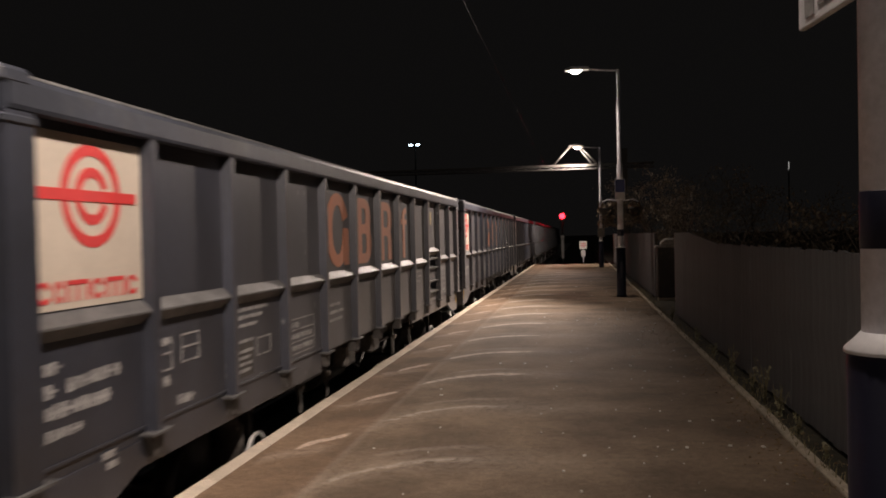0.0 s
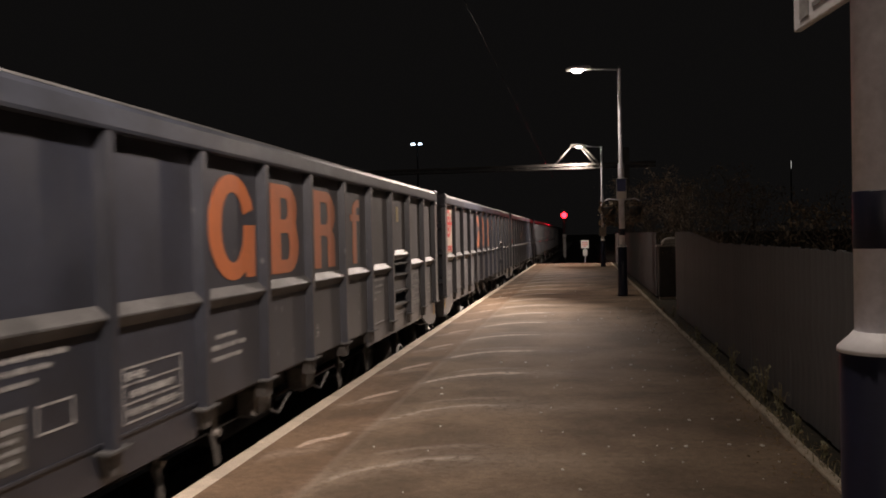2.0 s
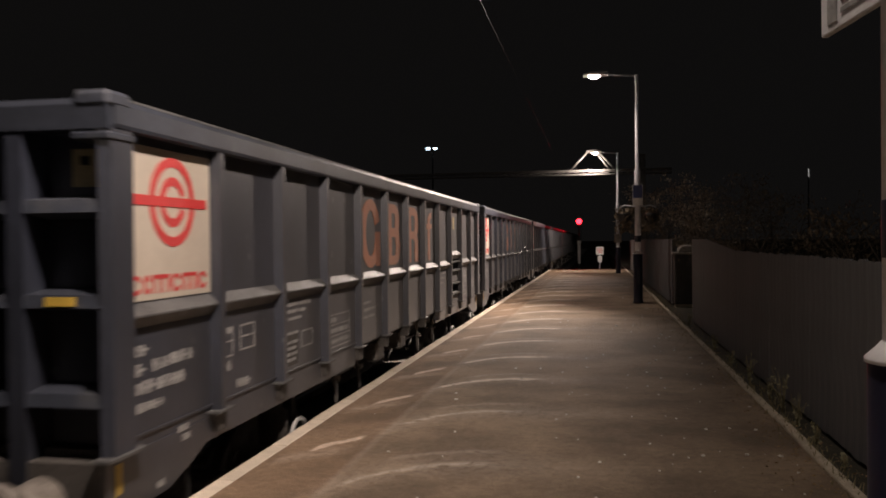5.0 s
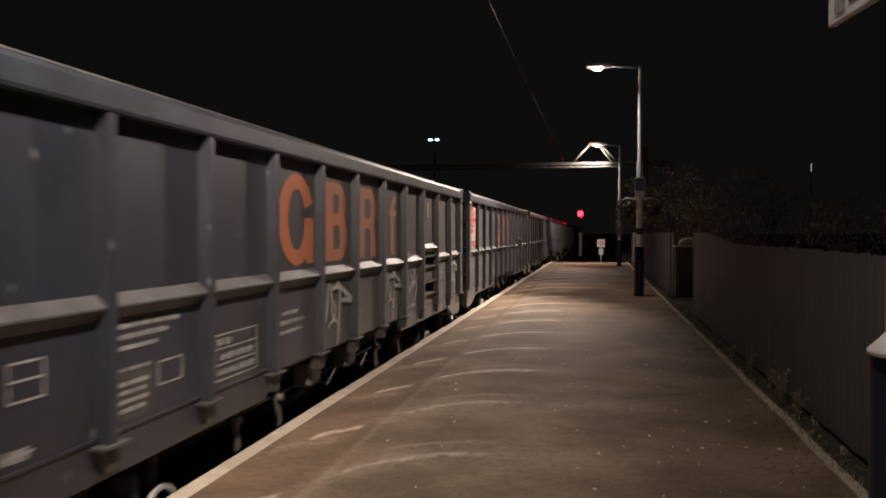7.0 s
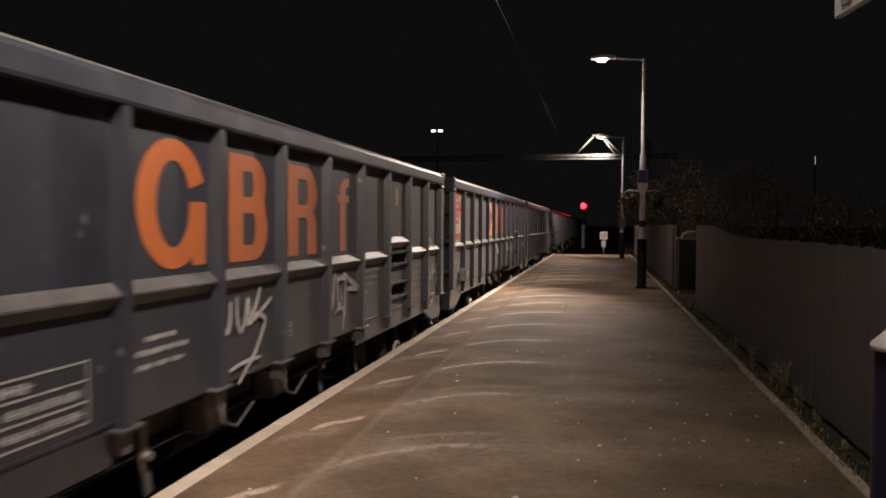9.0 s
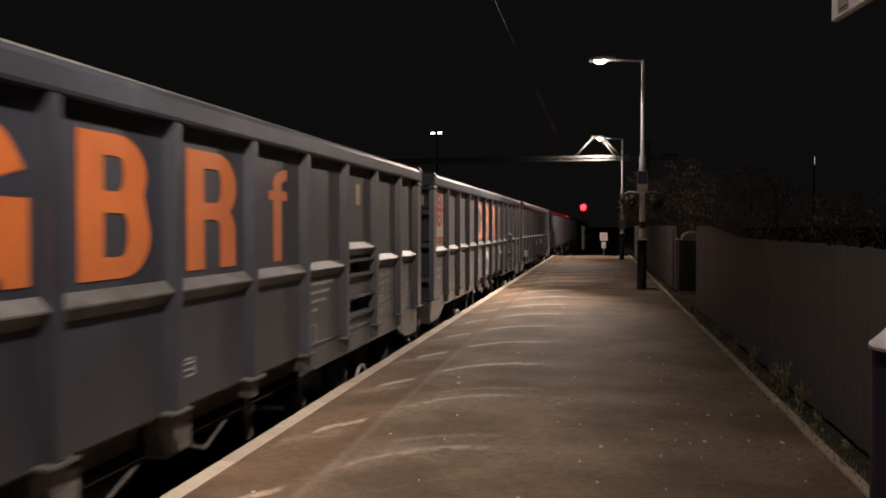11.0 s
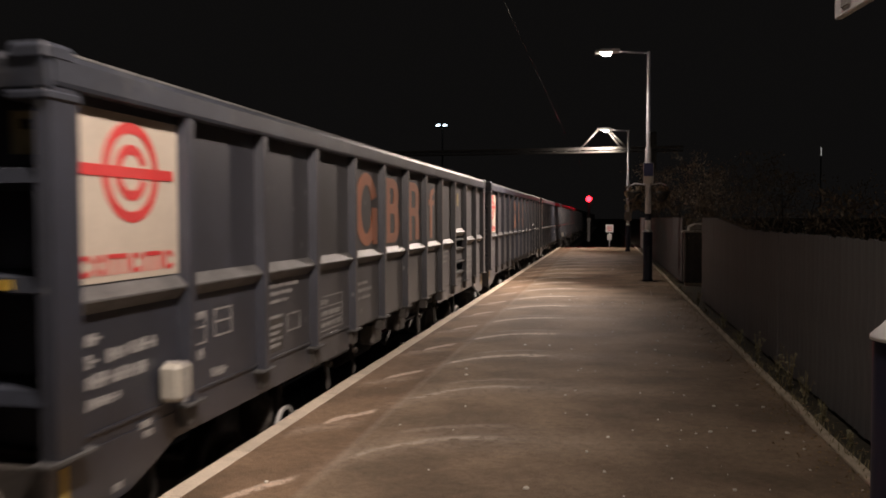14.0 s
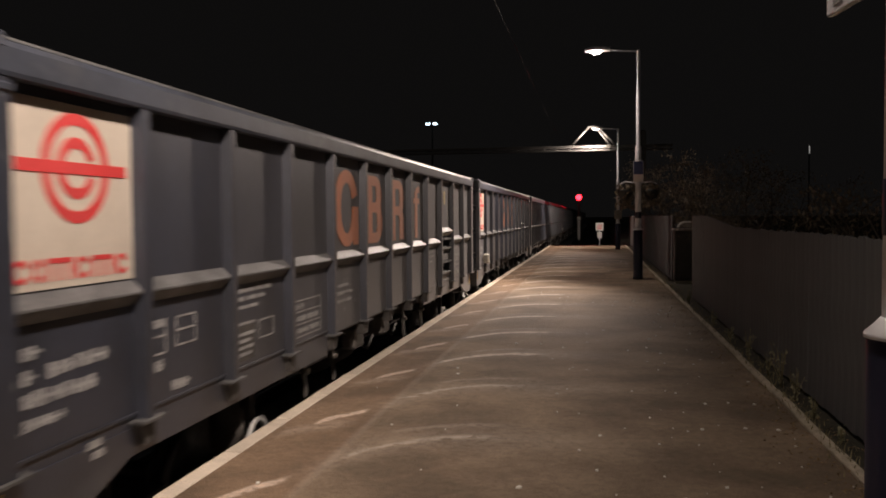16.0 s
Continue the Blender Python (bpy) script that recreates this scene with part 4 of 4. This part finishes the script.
        # deep end skirts
        for e in (0, 1):
            pts = [(0.02, Z + 0.36), (1.2, Z + 0.36), (1.2, Z + 0.21), (0.95, Z + 0.12), (0.68, Z + 0.04), (0.1, Z + 0.02), (0.02, Z + 0.1)]
            if e:
                pts = [(LEN - p[0], p[1]) for p in pts]
            sk = part("end_skirt", prism(B(), pts, "x", min(s * (PANEL - 0.03), s * (PANEL + 0.01)), max(s * (PANEL - 0.03), s * (PANEL + 0.01))), "paint", thing)
            yy = 0.12 if not e else LEN - 0.18
            part("yellow_mark", box(B(), min(s * (PANEL + 0.011), s * (PANEL + 0.015)), max(s * (PANEL + 0.011), s * (PANEL + 0.015)), yy, yy + 0.045, Z + 0.16, Z + 0.33), "yellow", sk, "yellow paint mark")
    for e in (0, 1):
        d = 1 if e == 0 else -1
        y = 0.0 if e == 0 else LEN
        part("end_sheet", box(B(), -PANEL, PANEL, min(y + d * 0.22, y + d * 0.235), max(y + d * 0.22, y + d * 0.235), Z + 0.2, Z + 2.16), "paint", thing)
        part("end_rail", prism(B(), [(y - d * 0.01, Z + 2.14), (y - d * 0.02, Z + 2.27), (y + d * 0.03, Z + 2.31), (y + d * 0.2, Z + 2.31), (y + d * 0.2, Z + 2.14)], "x", -FACE, FACE), "rim", thing)
        for s in (-1, 1):
            part("corner_cap", box(B(), min(s * FACE - s * 0.2, s * FACE + s * 0.016), max(s * FACE - s * 0.2, s * FACE + s * 0.016), min(y - d * 0.03, y + d * 0.2), max(y - d * 0.03, y + d * 0.2), Z + 2.25, Z + 2.345), "rim", thing, bevel=0.025)
            part("corner_bracket", box(B(), min(s * FACE - s * 0.22, s * FACE + s * 0.01), max(s * FACE - s * 0.22, s * FACE + s * 0.01), min(y - d * 0.015, y + d * 0.24), max(y - d * 0.015, y + d * 0.24), Z + 2.08, Z + 2.125), "rim", thing, bevel=0.01)
            part("end_upright", box(B(), min(s * (FACE - 0.52), s * (FACE - 0.62)), max(s * (FACE - 0.52), s * (FACE - 0.62)), min(y, y + d * 0.22), max(y, y + d * 0.22), Z + 0.2, Z + 2.14), "paint", thing)
        for zz in (1.70, 1.19, 0.66):
            part("end_beam", prism(B(), [(y + d * 0.22, Z + zz + 0.1), (y + d * 0.02, Z + zz + 0.07), (y + d * 0.0, Z + zz), (y + d * 0.22, Z + zz - 0.03)], "x", -FACE + 0.05, FACE - 0.05), "rim", thing)
        part("head_stock", box(B(), -PANEL, PANEL, min(y + d * 0.01, y + d * 0.2), max(y + d * 0.01, y + d * 0.2), Z + 0.02, Z + 0.36), "under", thing)
        yl = part("yellow_plate", box(B(), 1.02, 1.18, min(y + d * 0.208, y + d * 0.22), max(y + d * 0.208, y + d * 0.22), Z + 1.85, Z + 2.06), "label", thing, "yellow warning plate")
        part("print_bar", box(B(), 1.07, 1.13, min(y + d * 0.204, y + d * 0.2075), max(y + d * 0.204, y + d * 0.2075), Z + 1.97, Z + 2.02), "black", yl)
        part("yellow_plate", box(B(), 0.99, 1.17, min(y - d * 0.006, y + d * 0.0), max(y - d * 0.006, y + d * 0.0), Z + 1.2, Z + 1.25), "yellow", thing, "small yellow plate")
        part("white_tab", box(B(), 0.5, 0.58, min(y + d * 0.02, y + d * 0.03), max(y + d * 0.02, y + d * 0.03), Z + 0.62, Z + 0.7), "white_box", thing)
        for s in (-1, 1):
            buf = part("buffer", ring(B(), (s * 0.95, y + d * 0.05, Z + 0.14), (s * 0.95, y - d * 0.3, Z + 0.14), 0.15, 0.12, 18), "buffer", thing, "greasy steel buffer")
            part("buffer_head", ring(B(), (s * 0.95, y - d * 0.3, Z + 0.14), (s * 0.95, y - d * 0.43, Z + 0.14), 0.2, 0.23, 22), "buffer", buf)
        part("coupling", box(B(), -0.09, 0.09, min(y + d * 0.05, y - d * 0.4), max(y + d * 0.05, y - d * 0.4), Z - 0.02, Z + 0.16), "buffer", thing, bevel=0.02)
        hose = [(1.13 + 0.02 * math.sin(k), y - d * (0.43 * k / 14 - 0.02), Z + 0.1 - 0.1 * k / 14 - 0.2 * math.sin(math.pi * k / 14)) for k in range(15)]
        part("brake_hose", tube(B(), hose, 0.019, 8), "hose", thing, "pale brake hose")
    part("floor_plate", box(B(), -PANEL + 0.02, PANEL - 0.02, 0.15, LEN - 0.15, Z + 0.36, Z + 0.4), "under", thing)
    part("centre_sill", box(B(), -0.3, 0.3, 0.2, LEN - 0.2, Z - 0.12, Z + 0.36), "under", thing)
    part("air_tank", ring(B(), (0.55, LEN / 2 - 0.6, Z - 0.12), (0.55, LEN / 2 + 0.6, Z - 0.12), 0.2, 0.2, 16), "under", thing)
    part("brake_rod", ring(B(), (0.95, 3.6, Z + 0.02), (0.95, LEN - 3.6, Z + 0.02), 0.025, 0.025, 8), "under", thing)
    for yy in (3.25, LEN - 2.37):
        br = part("brake_bracket", box(B(), 1.05, 1.14, yy - 0.05, yy + 0.05, Z - 0.2, Z + 0.3), "under", thing)
        part("hand_wheel", annulus(B(), 1.17, 1.2, yy, Z - 0.27, 0.2, 0.172, 0, 360, 28), "hose", br, "white-painted brake hand wheel")
    for yy in (4.35, 5.2, 8.4, 9.6):
        lever = part("brake_lever", prism(B(), [(yy - 0.05, Z + 0.36), (yy + 0.05, Z + 0.36), (yy + 0.03, Z + 0.1), (yy + 0.09, Z - 0.14), (yy + 0.03, Z - 0.16), (yy - 0.04, Z + 0.08)], "x", 1.16, 1.19), "bogie", thing, "grimy brake lever", bevel=0.006)
        part("pin", ring(B(), (1.14, yy, Z + 0.1), (1.23, yy, Z + 0.1), 0.03, 0.03, 10), "buffer", lever)
    for yy in (6.1, 7.3):
        valve = part("valve_box", box(B(), 1.02, 1.22, yy - 0.16, yy + 0.16, Z + 0.04, Z + 0.3), "bogie", thing, "grimy brake valve box", bevel=0.03)
        part("pipe", tube(B(), [(1.18, yy + 0.1, Z + 0.08), (1.2, yy + 0.35, Z - 0.02), (1.16, yy + 0.75, Z + 0.08)], 0.015, 8), "under", valve)
    for yy in (1.15, 2.95, LEN - 2.95, LEN - 1.15):
        part("suspension_cover", turned(B(), [(0.13, -0.3), (0.13, -0.02), (0.1, 0.0), (0.05, 0.04)], 14, (1.06, yy, Z + 0.06)), "bogie", thing, "grimy suspension cover")
    wheels = bogie(thing, 2.05) + bogie(thing, LEN - 2.05)

    # markings
    q0, q1 = bay(0)
    logo = part("logo_panel", decal(q0 + 0.02, q1 + 0.0, Z + 1.2, Z + 2.10, 0.006), "cream", thing, "cream panel with a red roundel")
    cy, cz, x0 = (q0 + q1) / 2 + 0.02, Z + 1.785, PANEL + 0.0061
    part("roundel", annulus(B(), x0, x0 + 0.003, cy, cz, 0.275, 0.215), "logo_red", logo, "red ring")
    part("inner_arc", annulus(B(), x0, x0 + 0.003, cy, cz, 0.155, 0.1, 20, 340), "logo_red", logo, "red open ring")
    part("bar", box(B(), x0, x0 + 0.0045, q0 + 0.08, q1 - 0.06, cz - 0.03, cz + 0.03), "logo_red", logo, "red bar")
    yy = q0 + 0.05
    for w, wide in ((0.115, 0), (0.075, 0), (0.2, 1), (0.115, 0), (0.19, 1), (0.115, 0)):
        bm = B()
        if wide:
            za, zb, zc = Z + 1.235, Z + 1.322, Z + 1.346
            comb = [(yy, za), (yy + 0.026, za), (yy + 0.026, zb), (yy + 0.43 * w, zb), (yy + 0.43 * w, za), (yy + 0.43 * w + 0.026, za), (yy + 0.43 * w + 0.026, zb), (yy + w - 0.026, zb), (yy + w - 0.026, za), (yy + w, za), (yy + w, zc), (yy, zc)]
            prism(bm, comb, "x", x0, x0 + 0.003)
        else:
            lobe(bm, x0, x0 + 0.003, yy + w / 2, Z + 1.29, (w / 2, 0.057), (w / 2 - 0.024, 0.034), 20, 330, 20)
        part("word_shape", bm, "logo_red", logo, "red shape of a word mark")
        yy += w + 0.022
    z0, z1 = Z + 1.235, Z + 2.015
    q0, q1 = bay(4)
    part("orange_ring", open_ring(q0 + 0.13, q1 - 0.06, z0 - 0.005, z1 + 0.015), "orange", thing, "large orange open ring shape")
    q0, q1 = bay(5)
    part("orange_slab", lobed(q0 + 0.19, q1 - 0.16, z0, z1), "orange", thing, "large orange two-lobed slab shape")
    q0, q1 = bay(6)
    part("orange_slab", footed(q0 + 0.17, q1 - 0.14, z0, z1), "orange", thing, "large orange footed slab shape")
    q0, q1 = bay(7)
    part("orange_stem", hooked_stem(q0 + 0.36, q1 - 0.29, z0, z1 - 0.03), "orange", thing, "large orange hooked stem shape")

    def bars(i, rows):
        a, _ = bay(i)
        for y0, y1, zz, h in rows:
            part("stencil_bar", print_line(a + y0, a + y1, Z + zz, h), "stencil", thing, "white stencilled line")

    def frame_bars(i, y0, y1, za, zb, lines):
        a, _ = bay(i)
        bm = B()
        t = 0.012
        for u0, u1, v0, v1 in ((y0, y1, za, za + t), (y0, y1, zb - t, zb), (y0, y0 + t, za, zb), (y1 - t, y1, za, zb)):
            box(bm, PANEL + 0.001, PANEL + 0.004, a + u0, a + u1, Z + v0, Z + v1)
        for k in range(1, lines):
            v = za + (zb - za) * k / lines
            box(bm, PANEL + 0.001, PANEL + 0.0045, a + y0, a + y1, Z + v, Z + v + t)
        return part("data_frame", bm, "stencil", thing, "white stencilled data frame")

    bars(0, [(0.1, 0.21, 0.88, 0.075), (0.1, 0.21, 0.765, 0.075), (0.28, 0.46, 0.775, 0.08), (0.49, 0.76, 0.785, 0.08), (0.1, 0.66, 0.655, 0.085), (0.1, 0.4, 0.555, 0.06), (0.02, 0.07, 0.52, 0.08)])
    a, _ = bay(0)
    for k, (u, v, w) in enumerate(((0.56, 0.35, 0.12), (0.6, 0.29, 0.1), (0.3, 0.08, 0.08))):
        part("stencil_mark", box(B(), PANEL + 0.0111, PANEL + 0.014, a + u, a + u + w, Z + v, Z + v + 0.04), "stencil", thing, "small white stencil mark")
    bars(1, [(0.05, 0.24, 0.88, 0.05), (0.05, 0.2, 0.62, 0.07), (0.3, 0.55, 0.47, 0.07)])
    frame_bars(1, 0.05, 0.24, 0.72, 0.93, 2)
    frame_bars(1, 0.36, 0.62, 0.74, 0.93, 2)
    bars(2, [(0.1, 0.75, 0.98, 0.035), (0.1, 0.62, 0.92, 0.035), (0.1, 0.5, 0.86, 0.03), (0.09, 0.4, 0.66, 0.03), (0.09, 0.38, 0.61, 0.03), (0.09, 0.4, 0.56, 0.03), (0.09, 0.36, 0.51, 0.03)])
    bars(2, [(0.06, 0.42, 0.74, 0.025)])
    part("data_plate", decal(bay(2)[0] + 0.06, bay(2)[0] + 0.42, Z + 0.475, Z + 0.735, 0.0006), "under", thing, "dull dark data panel")
    frame_bars(2, 0.5, 0.8, 0.6, 0.75, 1)
    frame_bars(3, 0.12, 0.82, 0.48, 0.81, 3)
    bars(3, [(0.16, 0.36, 0.725, 0.06), (0.2, 0.74, 0.62, 0.05), (0.16, 0.78, 0.515, 0.05)])
    bars(4, [(0.22, 0.58, 0.82, 0.035), (0.12, 0.72, 0.74, 0.04), (0.12, 0.66, 0.66, 0.035)])
    frame_bars(6, 0.1, 0.26, 0.56, 0.68, 3)
    bars(8, [(0.06, 0.8, 0.97, 0.035), (0.06, 0.72, 0.89, 0.035), (0.06, 0.6, 0.81, 0.035), (0.06, 0.34, 0.73, 0.035)])
    frame_bars(8, 0.08, 0.32, 0.42, 0.62, 1)
    a, _ = bay(9)
    part("label_plate", decal(a + 0.45, a + 0.58, Z + 1.75, Z + 1.97, 0.006), "label", thing, "small yellowed label plate")
    frame_bars(10, 0.11, 0.9, 0.48, 0.97, 6)
    bars(10, [(0.15, 0.86, 0.905, 0.05), (0.18, 0.84, 0.82, 0.055), (0.36, 0.74, 0.74, 0.05), (0.16, 0.46, 0.665, 0.04), (0.16, 0.5, 0.6, 0.035), (0.15, 0.86, 0.5, 0.045)])
    frame_bars(11, 0.5, 0.76, 0.58, 0.74, 2)
    return thing, wheels


def ribbon(pts, x0, w):
    """A flat stroke of paint along a line of (y, z) points, narrowing at its ends."""
    bm = B()
    rows = []
    for i, p in enumerate(pts):
        a, b = pts[max(i - 1, 0)], pts[min(i + 1, len(pts) - 1)]
        d = Vector((b[0] - a[0], b[1] - a[1]))
        d = d.normalized() if d.length > 1e-6 else Vector((0, 1))
        k = w * (0.55 + 0.45 * math.sin(math.pi * (i + 0.6) / (len(pts) + 0.2)))
        n = Vector((-d.y, d.x)) * k
        rows.append([bm.verts.new((x, p[0] + n.x * e, p[1] + n.y * e)) for x in (x0, x0 + 0.002) for e in (-1, 1)])
    for r, q in zip(rows, rows[1:]):
        for a, b in ((2, 3), (1, 0), (0, 2), (3, 1)):
            bm.faces.new((r[a], r[b], q[b], q[a]))
    for r in (rows[0], rows[-1]):
        bm.faces.new((r[0], r[1], r[3], r[2]))
    return bm


ARROW_SCRAWL = (
    (0.95, ((0.04, 0.81), (0.10, 0.6), (0.16, 0.4), (0.2, 0.7), (0.23, 0.96))),
    (0.8, ((0.30, 0.93), (0.31, 0.7), (0.33, 0.46), (0.4, 0.47), (0.43, 0.55), (0.41, 0.67))),
    (1.0, ((0.32, 0.85), (0.45, 0.88), (0.57, 0.85))),
    (1.2, ((0.48, 0.95), (0.7, 0.82), (0.98, 0.64), (0.8, 0.64), (0.6, 0.67))),
    (0.8, ((0.55, 0.86), (0.53, 0.5), (0.46, 0.0))),
    (0.7, ((0.2, 0.3), (0.28, 0.38), (0.38, 0.39), (0.47, 0.35), (0.53, 0.26))),
)
HOOK_SCRAWL = (
    (0.8, ((0.06, 0.78), (0.07, 0.6), (0.12, 0.5), (0.16, 0.65), (0.17, 0.85))),
    (0.8, ((0.27, 0.88), (0.28, 0.65), (0.32, 0.48), (0.42, 0.62), (0.46, 0.86), (0.47, 0.7), (0.52, 0.6))),
    (0.9, ((0.66, 0.96), (0.58, 0.75), (0.47, 0.55), (0.66, 0.66), (0.88, 0.8))),
    (0.8, ((0.5, 0.66), (0.68, 0.63), (0.77, 0.54), (0.7, 0.4), (0.58, 0.2), (0.3, -0.12))),
    (0.6, ((0.14, 0.08), (0.4, 0.13), (0.69, 0.12))),
)
LEDGE_BLOB = (1.3, ((0.1, 1.12), (0.08, 1.24), (0.2, 1.34), (0.32, 1.28), (0.36, 1.17), (0.55, 1.2), (0.62, 1.16)))


def tag_strokes(parent, i, seed, shape, zb, zt, w=0.026):
    """A sprayed scrawl on bay i, between two heights above the platform."""
    rnd = random.Random(seed)
    a, b = bay(i)
    for k, (thick, pts) in enumerate(shape):
        pts = [(a + (b - a) * (u + rnd.uniform(-0.015, 0.015)), Z + zb + (zt - zb) * (v + rnd.uniform(-0.015, 0.015))) for u, v in pts]
        fine = []
        for j in range(len(pts) - 1):
            p = [Vector(pts[max(0, min(len(pts) - 1, j + d))]) for d in (-1, 0, 1, 2)]
            for e in (0.0, 0.2, 0.4, 0.6, 0.8):
                fine.append(tuple(0.5 * (2 * p[1] + (p[2] - p[0]) * e + (2 * p[0] - 5 * p[1] + 4 * p[2] - p[3]) * e * e + (3 * p[1] - p[0] - 3 * p[2] + p[3]) * e ** 3)))
        fine.append(pts[-1])
        part("spray_stroke", ribbon(fine, PANEL + 0.013 + 0.0024 * k, w * thick), "spray", parent, "white sprayed stroke")


def paint_chips(parent, spots, seed):
    """Small pale knocks in the paint: (bay, share of the bay, height above the platform)."""
    rnd = random.Random(seed)
    for i, u, z in spots:
        a, b = bay(i)
        k, y = rnd.uniform(0.012, 0.02), a + (b - a) * u
        n = 7
        edge = [(y + 1.1 * k * rnd.uniform(0.7, 1.2) * math.cos(6.2832 * j / n), Z + z + k * rnd.uniform(0.7, 1.2) * math.sin(6.2832 * j / n)) for j in range(n)]
        part("paint_chip", prism(B(), edge, "x", PANEL + 0.001, PANEL + 0.003), "stencil", parent, "pale knock in the paint")


def side_box(parent):
    bx = part("white_box", box(B(), FACE - 0.05, FACE + 0.08, 0.98, 1.16, Z + 0.465, Z + 0.685), "white_box", parent, "white plastic box hung on the side", bevel=0.025)
    part("strap", box(B(), FACE - 0.05, FACE + 0.083, 1.055, 1.085, Z + 0.458, Z + 0.692), "stencil", bx)


# ---- build ----
rails()
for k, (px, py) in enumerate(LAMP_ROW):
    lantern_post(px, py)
name_board(3.237, 3.42)
post_sign(3.43, 21.44, 2.35, 0.24, 0.5, "small blue and white sign on the lamp column")
post_sign(3.42, 39.49, 1.4, 0.32, 0.4, "small grey square sign on the lamp column", "pale_cap", "pale_cap")
basket(3.12, 21.52, 2.2)
basket(3.74, 21.52, 2.2)
cabinet(4.45, 20.52)
signal(0.96, 75.0)
notice(2.645, 50.0, -0.7)
gantry(40.45)
wire("overhead_wire", 0.38, 6.05, -10, 110, 0.0048, "thin pale overhead wire above the platform")
flood_mast(-36.9, 200.0, 24.0)
far_post(30.8, 120.0, 9.8, 10.9)
fence()
strip("coping", 0.0, 0.136, -0.09, 0.002, PLAT_START, PLAT_END, 0.9, "coping", "pale worn stone coping along the platform edge", "coping", "coping_slab", 3, 0.012)
strip("kerb", 3.901, 3.975, -0.15, 0.026, PLAT_START, PLAT_END, 0.915, "concrete", "weathered concrete kerb at the back of the platform", "kerb", "kerb_stone", 5, 0.012)
weeds()
litter()
fallen_leaves()
for n, (x, y, z, w, h, k) in enumerate(((5.9, 7.2, 0, 1.8, 1.5, 700), (6.0, 9.8, 0, 2.0, 1.7, 800), (6.2, 12.6, 0, 2.0, 1.6, 700), (5.6, 17.0, 0, 2.2, 2.0, 1100), (5.4, 20.0, 0, 2.4, 2.5, 1300), (5.3, 23.0, 0, 2.4, 2.8, 1400), (5.4, 26.5, 0, 2.6, 2.8, 1300), (5.2, 31.0, 0, 2.6, 2.6, 1200), (5.4, 36.0, 0, 2.6, 2.6, 1200))):
    shrub(x, y, z, w, h, k, 40 + n)

first_wagon, first_wheels = wagon()
NUMBERS = list(range(-6, 9))
TRAIN = {-6: first_wagon}
for k in NUMBERS[1:]:
    TRAIN[k] = copy_thing(first_wagon, pose(TRACK_X, 0, RAIL))
SCRAWLS = {
    3: ((5, ARROW_SCRAWL, 0.4, 1.05), (7, ARROW_SCRAWL, 0.43, 1.05), (8, HOOK_SCRAWL + (LEDGE_BLOB,), 0.42, 1.02), (11, ARROW_SCRAWL, 0.45, 1.05)),
    4: ((5, HOOK_SCRAWL, 0.42, 1.05), (7, ARROW_SCRAWL, 0.43, 1.05), (11, HOOK_SCRAWL + (LEDGE_BLOB,), 0.34, 1.04)),
}
for k, marks in SCRAWLS.items():
    for i, shape, zb, zt in marks:
        tag_strokes(TRAIN[k], i, 7 * k + i, shape, zb, zt)
    TRAIN[k]["label"] = "dark grey open box wagon with white sprayed scrawl"
paint_chips(TRAIN[7], ((10, 0.32, 1.95), (10, 0.77, 1.84), (10, 0.7, 1.7), (10, 0.52, 1.57), (10, 0.37, 1.47), (10, 0.32, 1.25), (11, 0.3, 1.97), (9, 0.6, 2.0), (9, 0.85, 1.5)), 3)
paint_chips(TRAIN[4], ((9, 0.2, 1.95), (9, 0.3, 1.6), (9, 0.28, 1.46), (9, 0.8, 1.9), (10, 0.25, 1.93), (10, 0.35, 1.62), (10, 0.4, 1.42), (10, 0.2, 1.3), (10, 0.75, 1.78), (11, 0.4, 1.85), (11, 0.6, 1.62), (11, 0.3, 1.5)), 5)
for k in (3, 6):
    side_box(TRAIN[k])
    if k == 6:
        TRAIN[k]["label"] = "dark grey open box wagon with a white side box"


def run(t):
    """How far the train has come at t seconds."""
    return 4.324 + 6.014 * t - 0.00426 * t * t + 0.00194 * t ** 3


def motions():
    for k, w in TRAIN.items():
        walk(w, [(0.5 * i, pose(TRACK_X, run(0.5 * i) - PITCH * k, RAIL)) for i in range(33)])
    steps = [i / 15 for i in range(241)]
    for k, w in TRAIN.items():
        if not -2 <= k <= 8:
            continue
        for o in w.children_recursive:
            if o.name.startswith("wheelset"):
                y, z = o.location.y, o.location.z
                walk(o, [(t, pose(0, y, z, -math.degrees((run(t) - run(0)) / 0.46))) for t in steps])


motions()
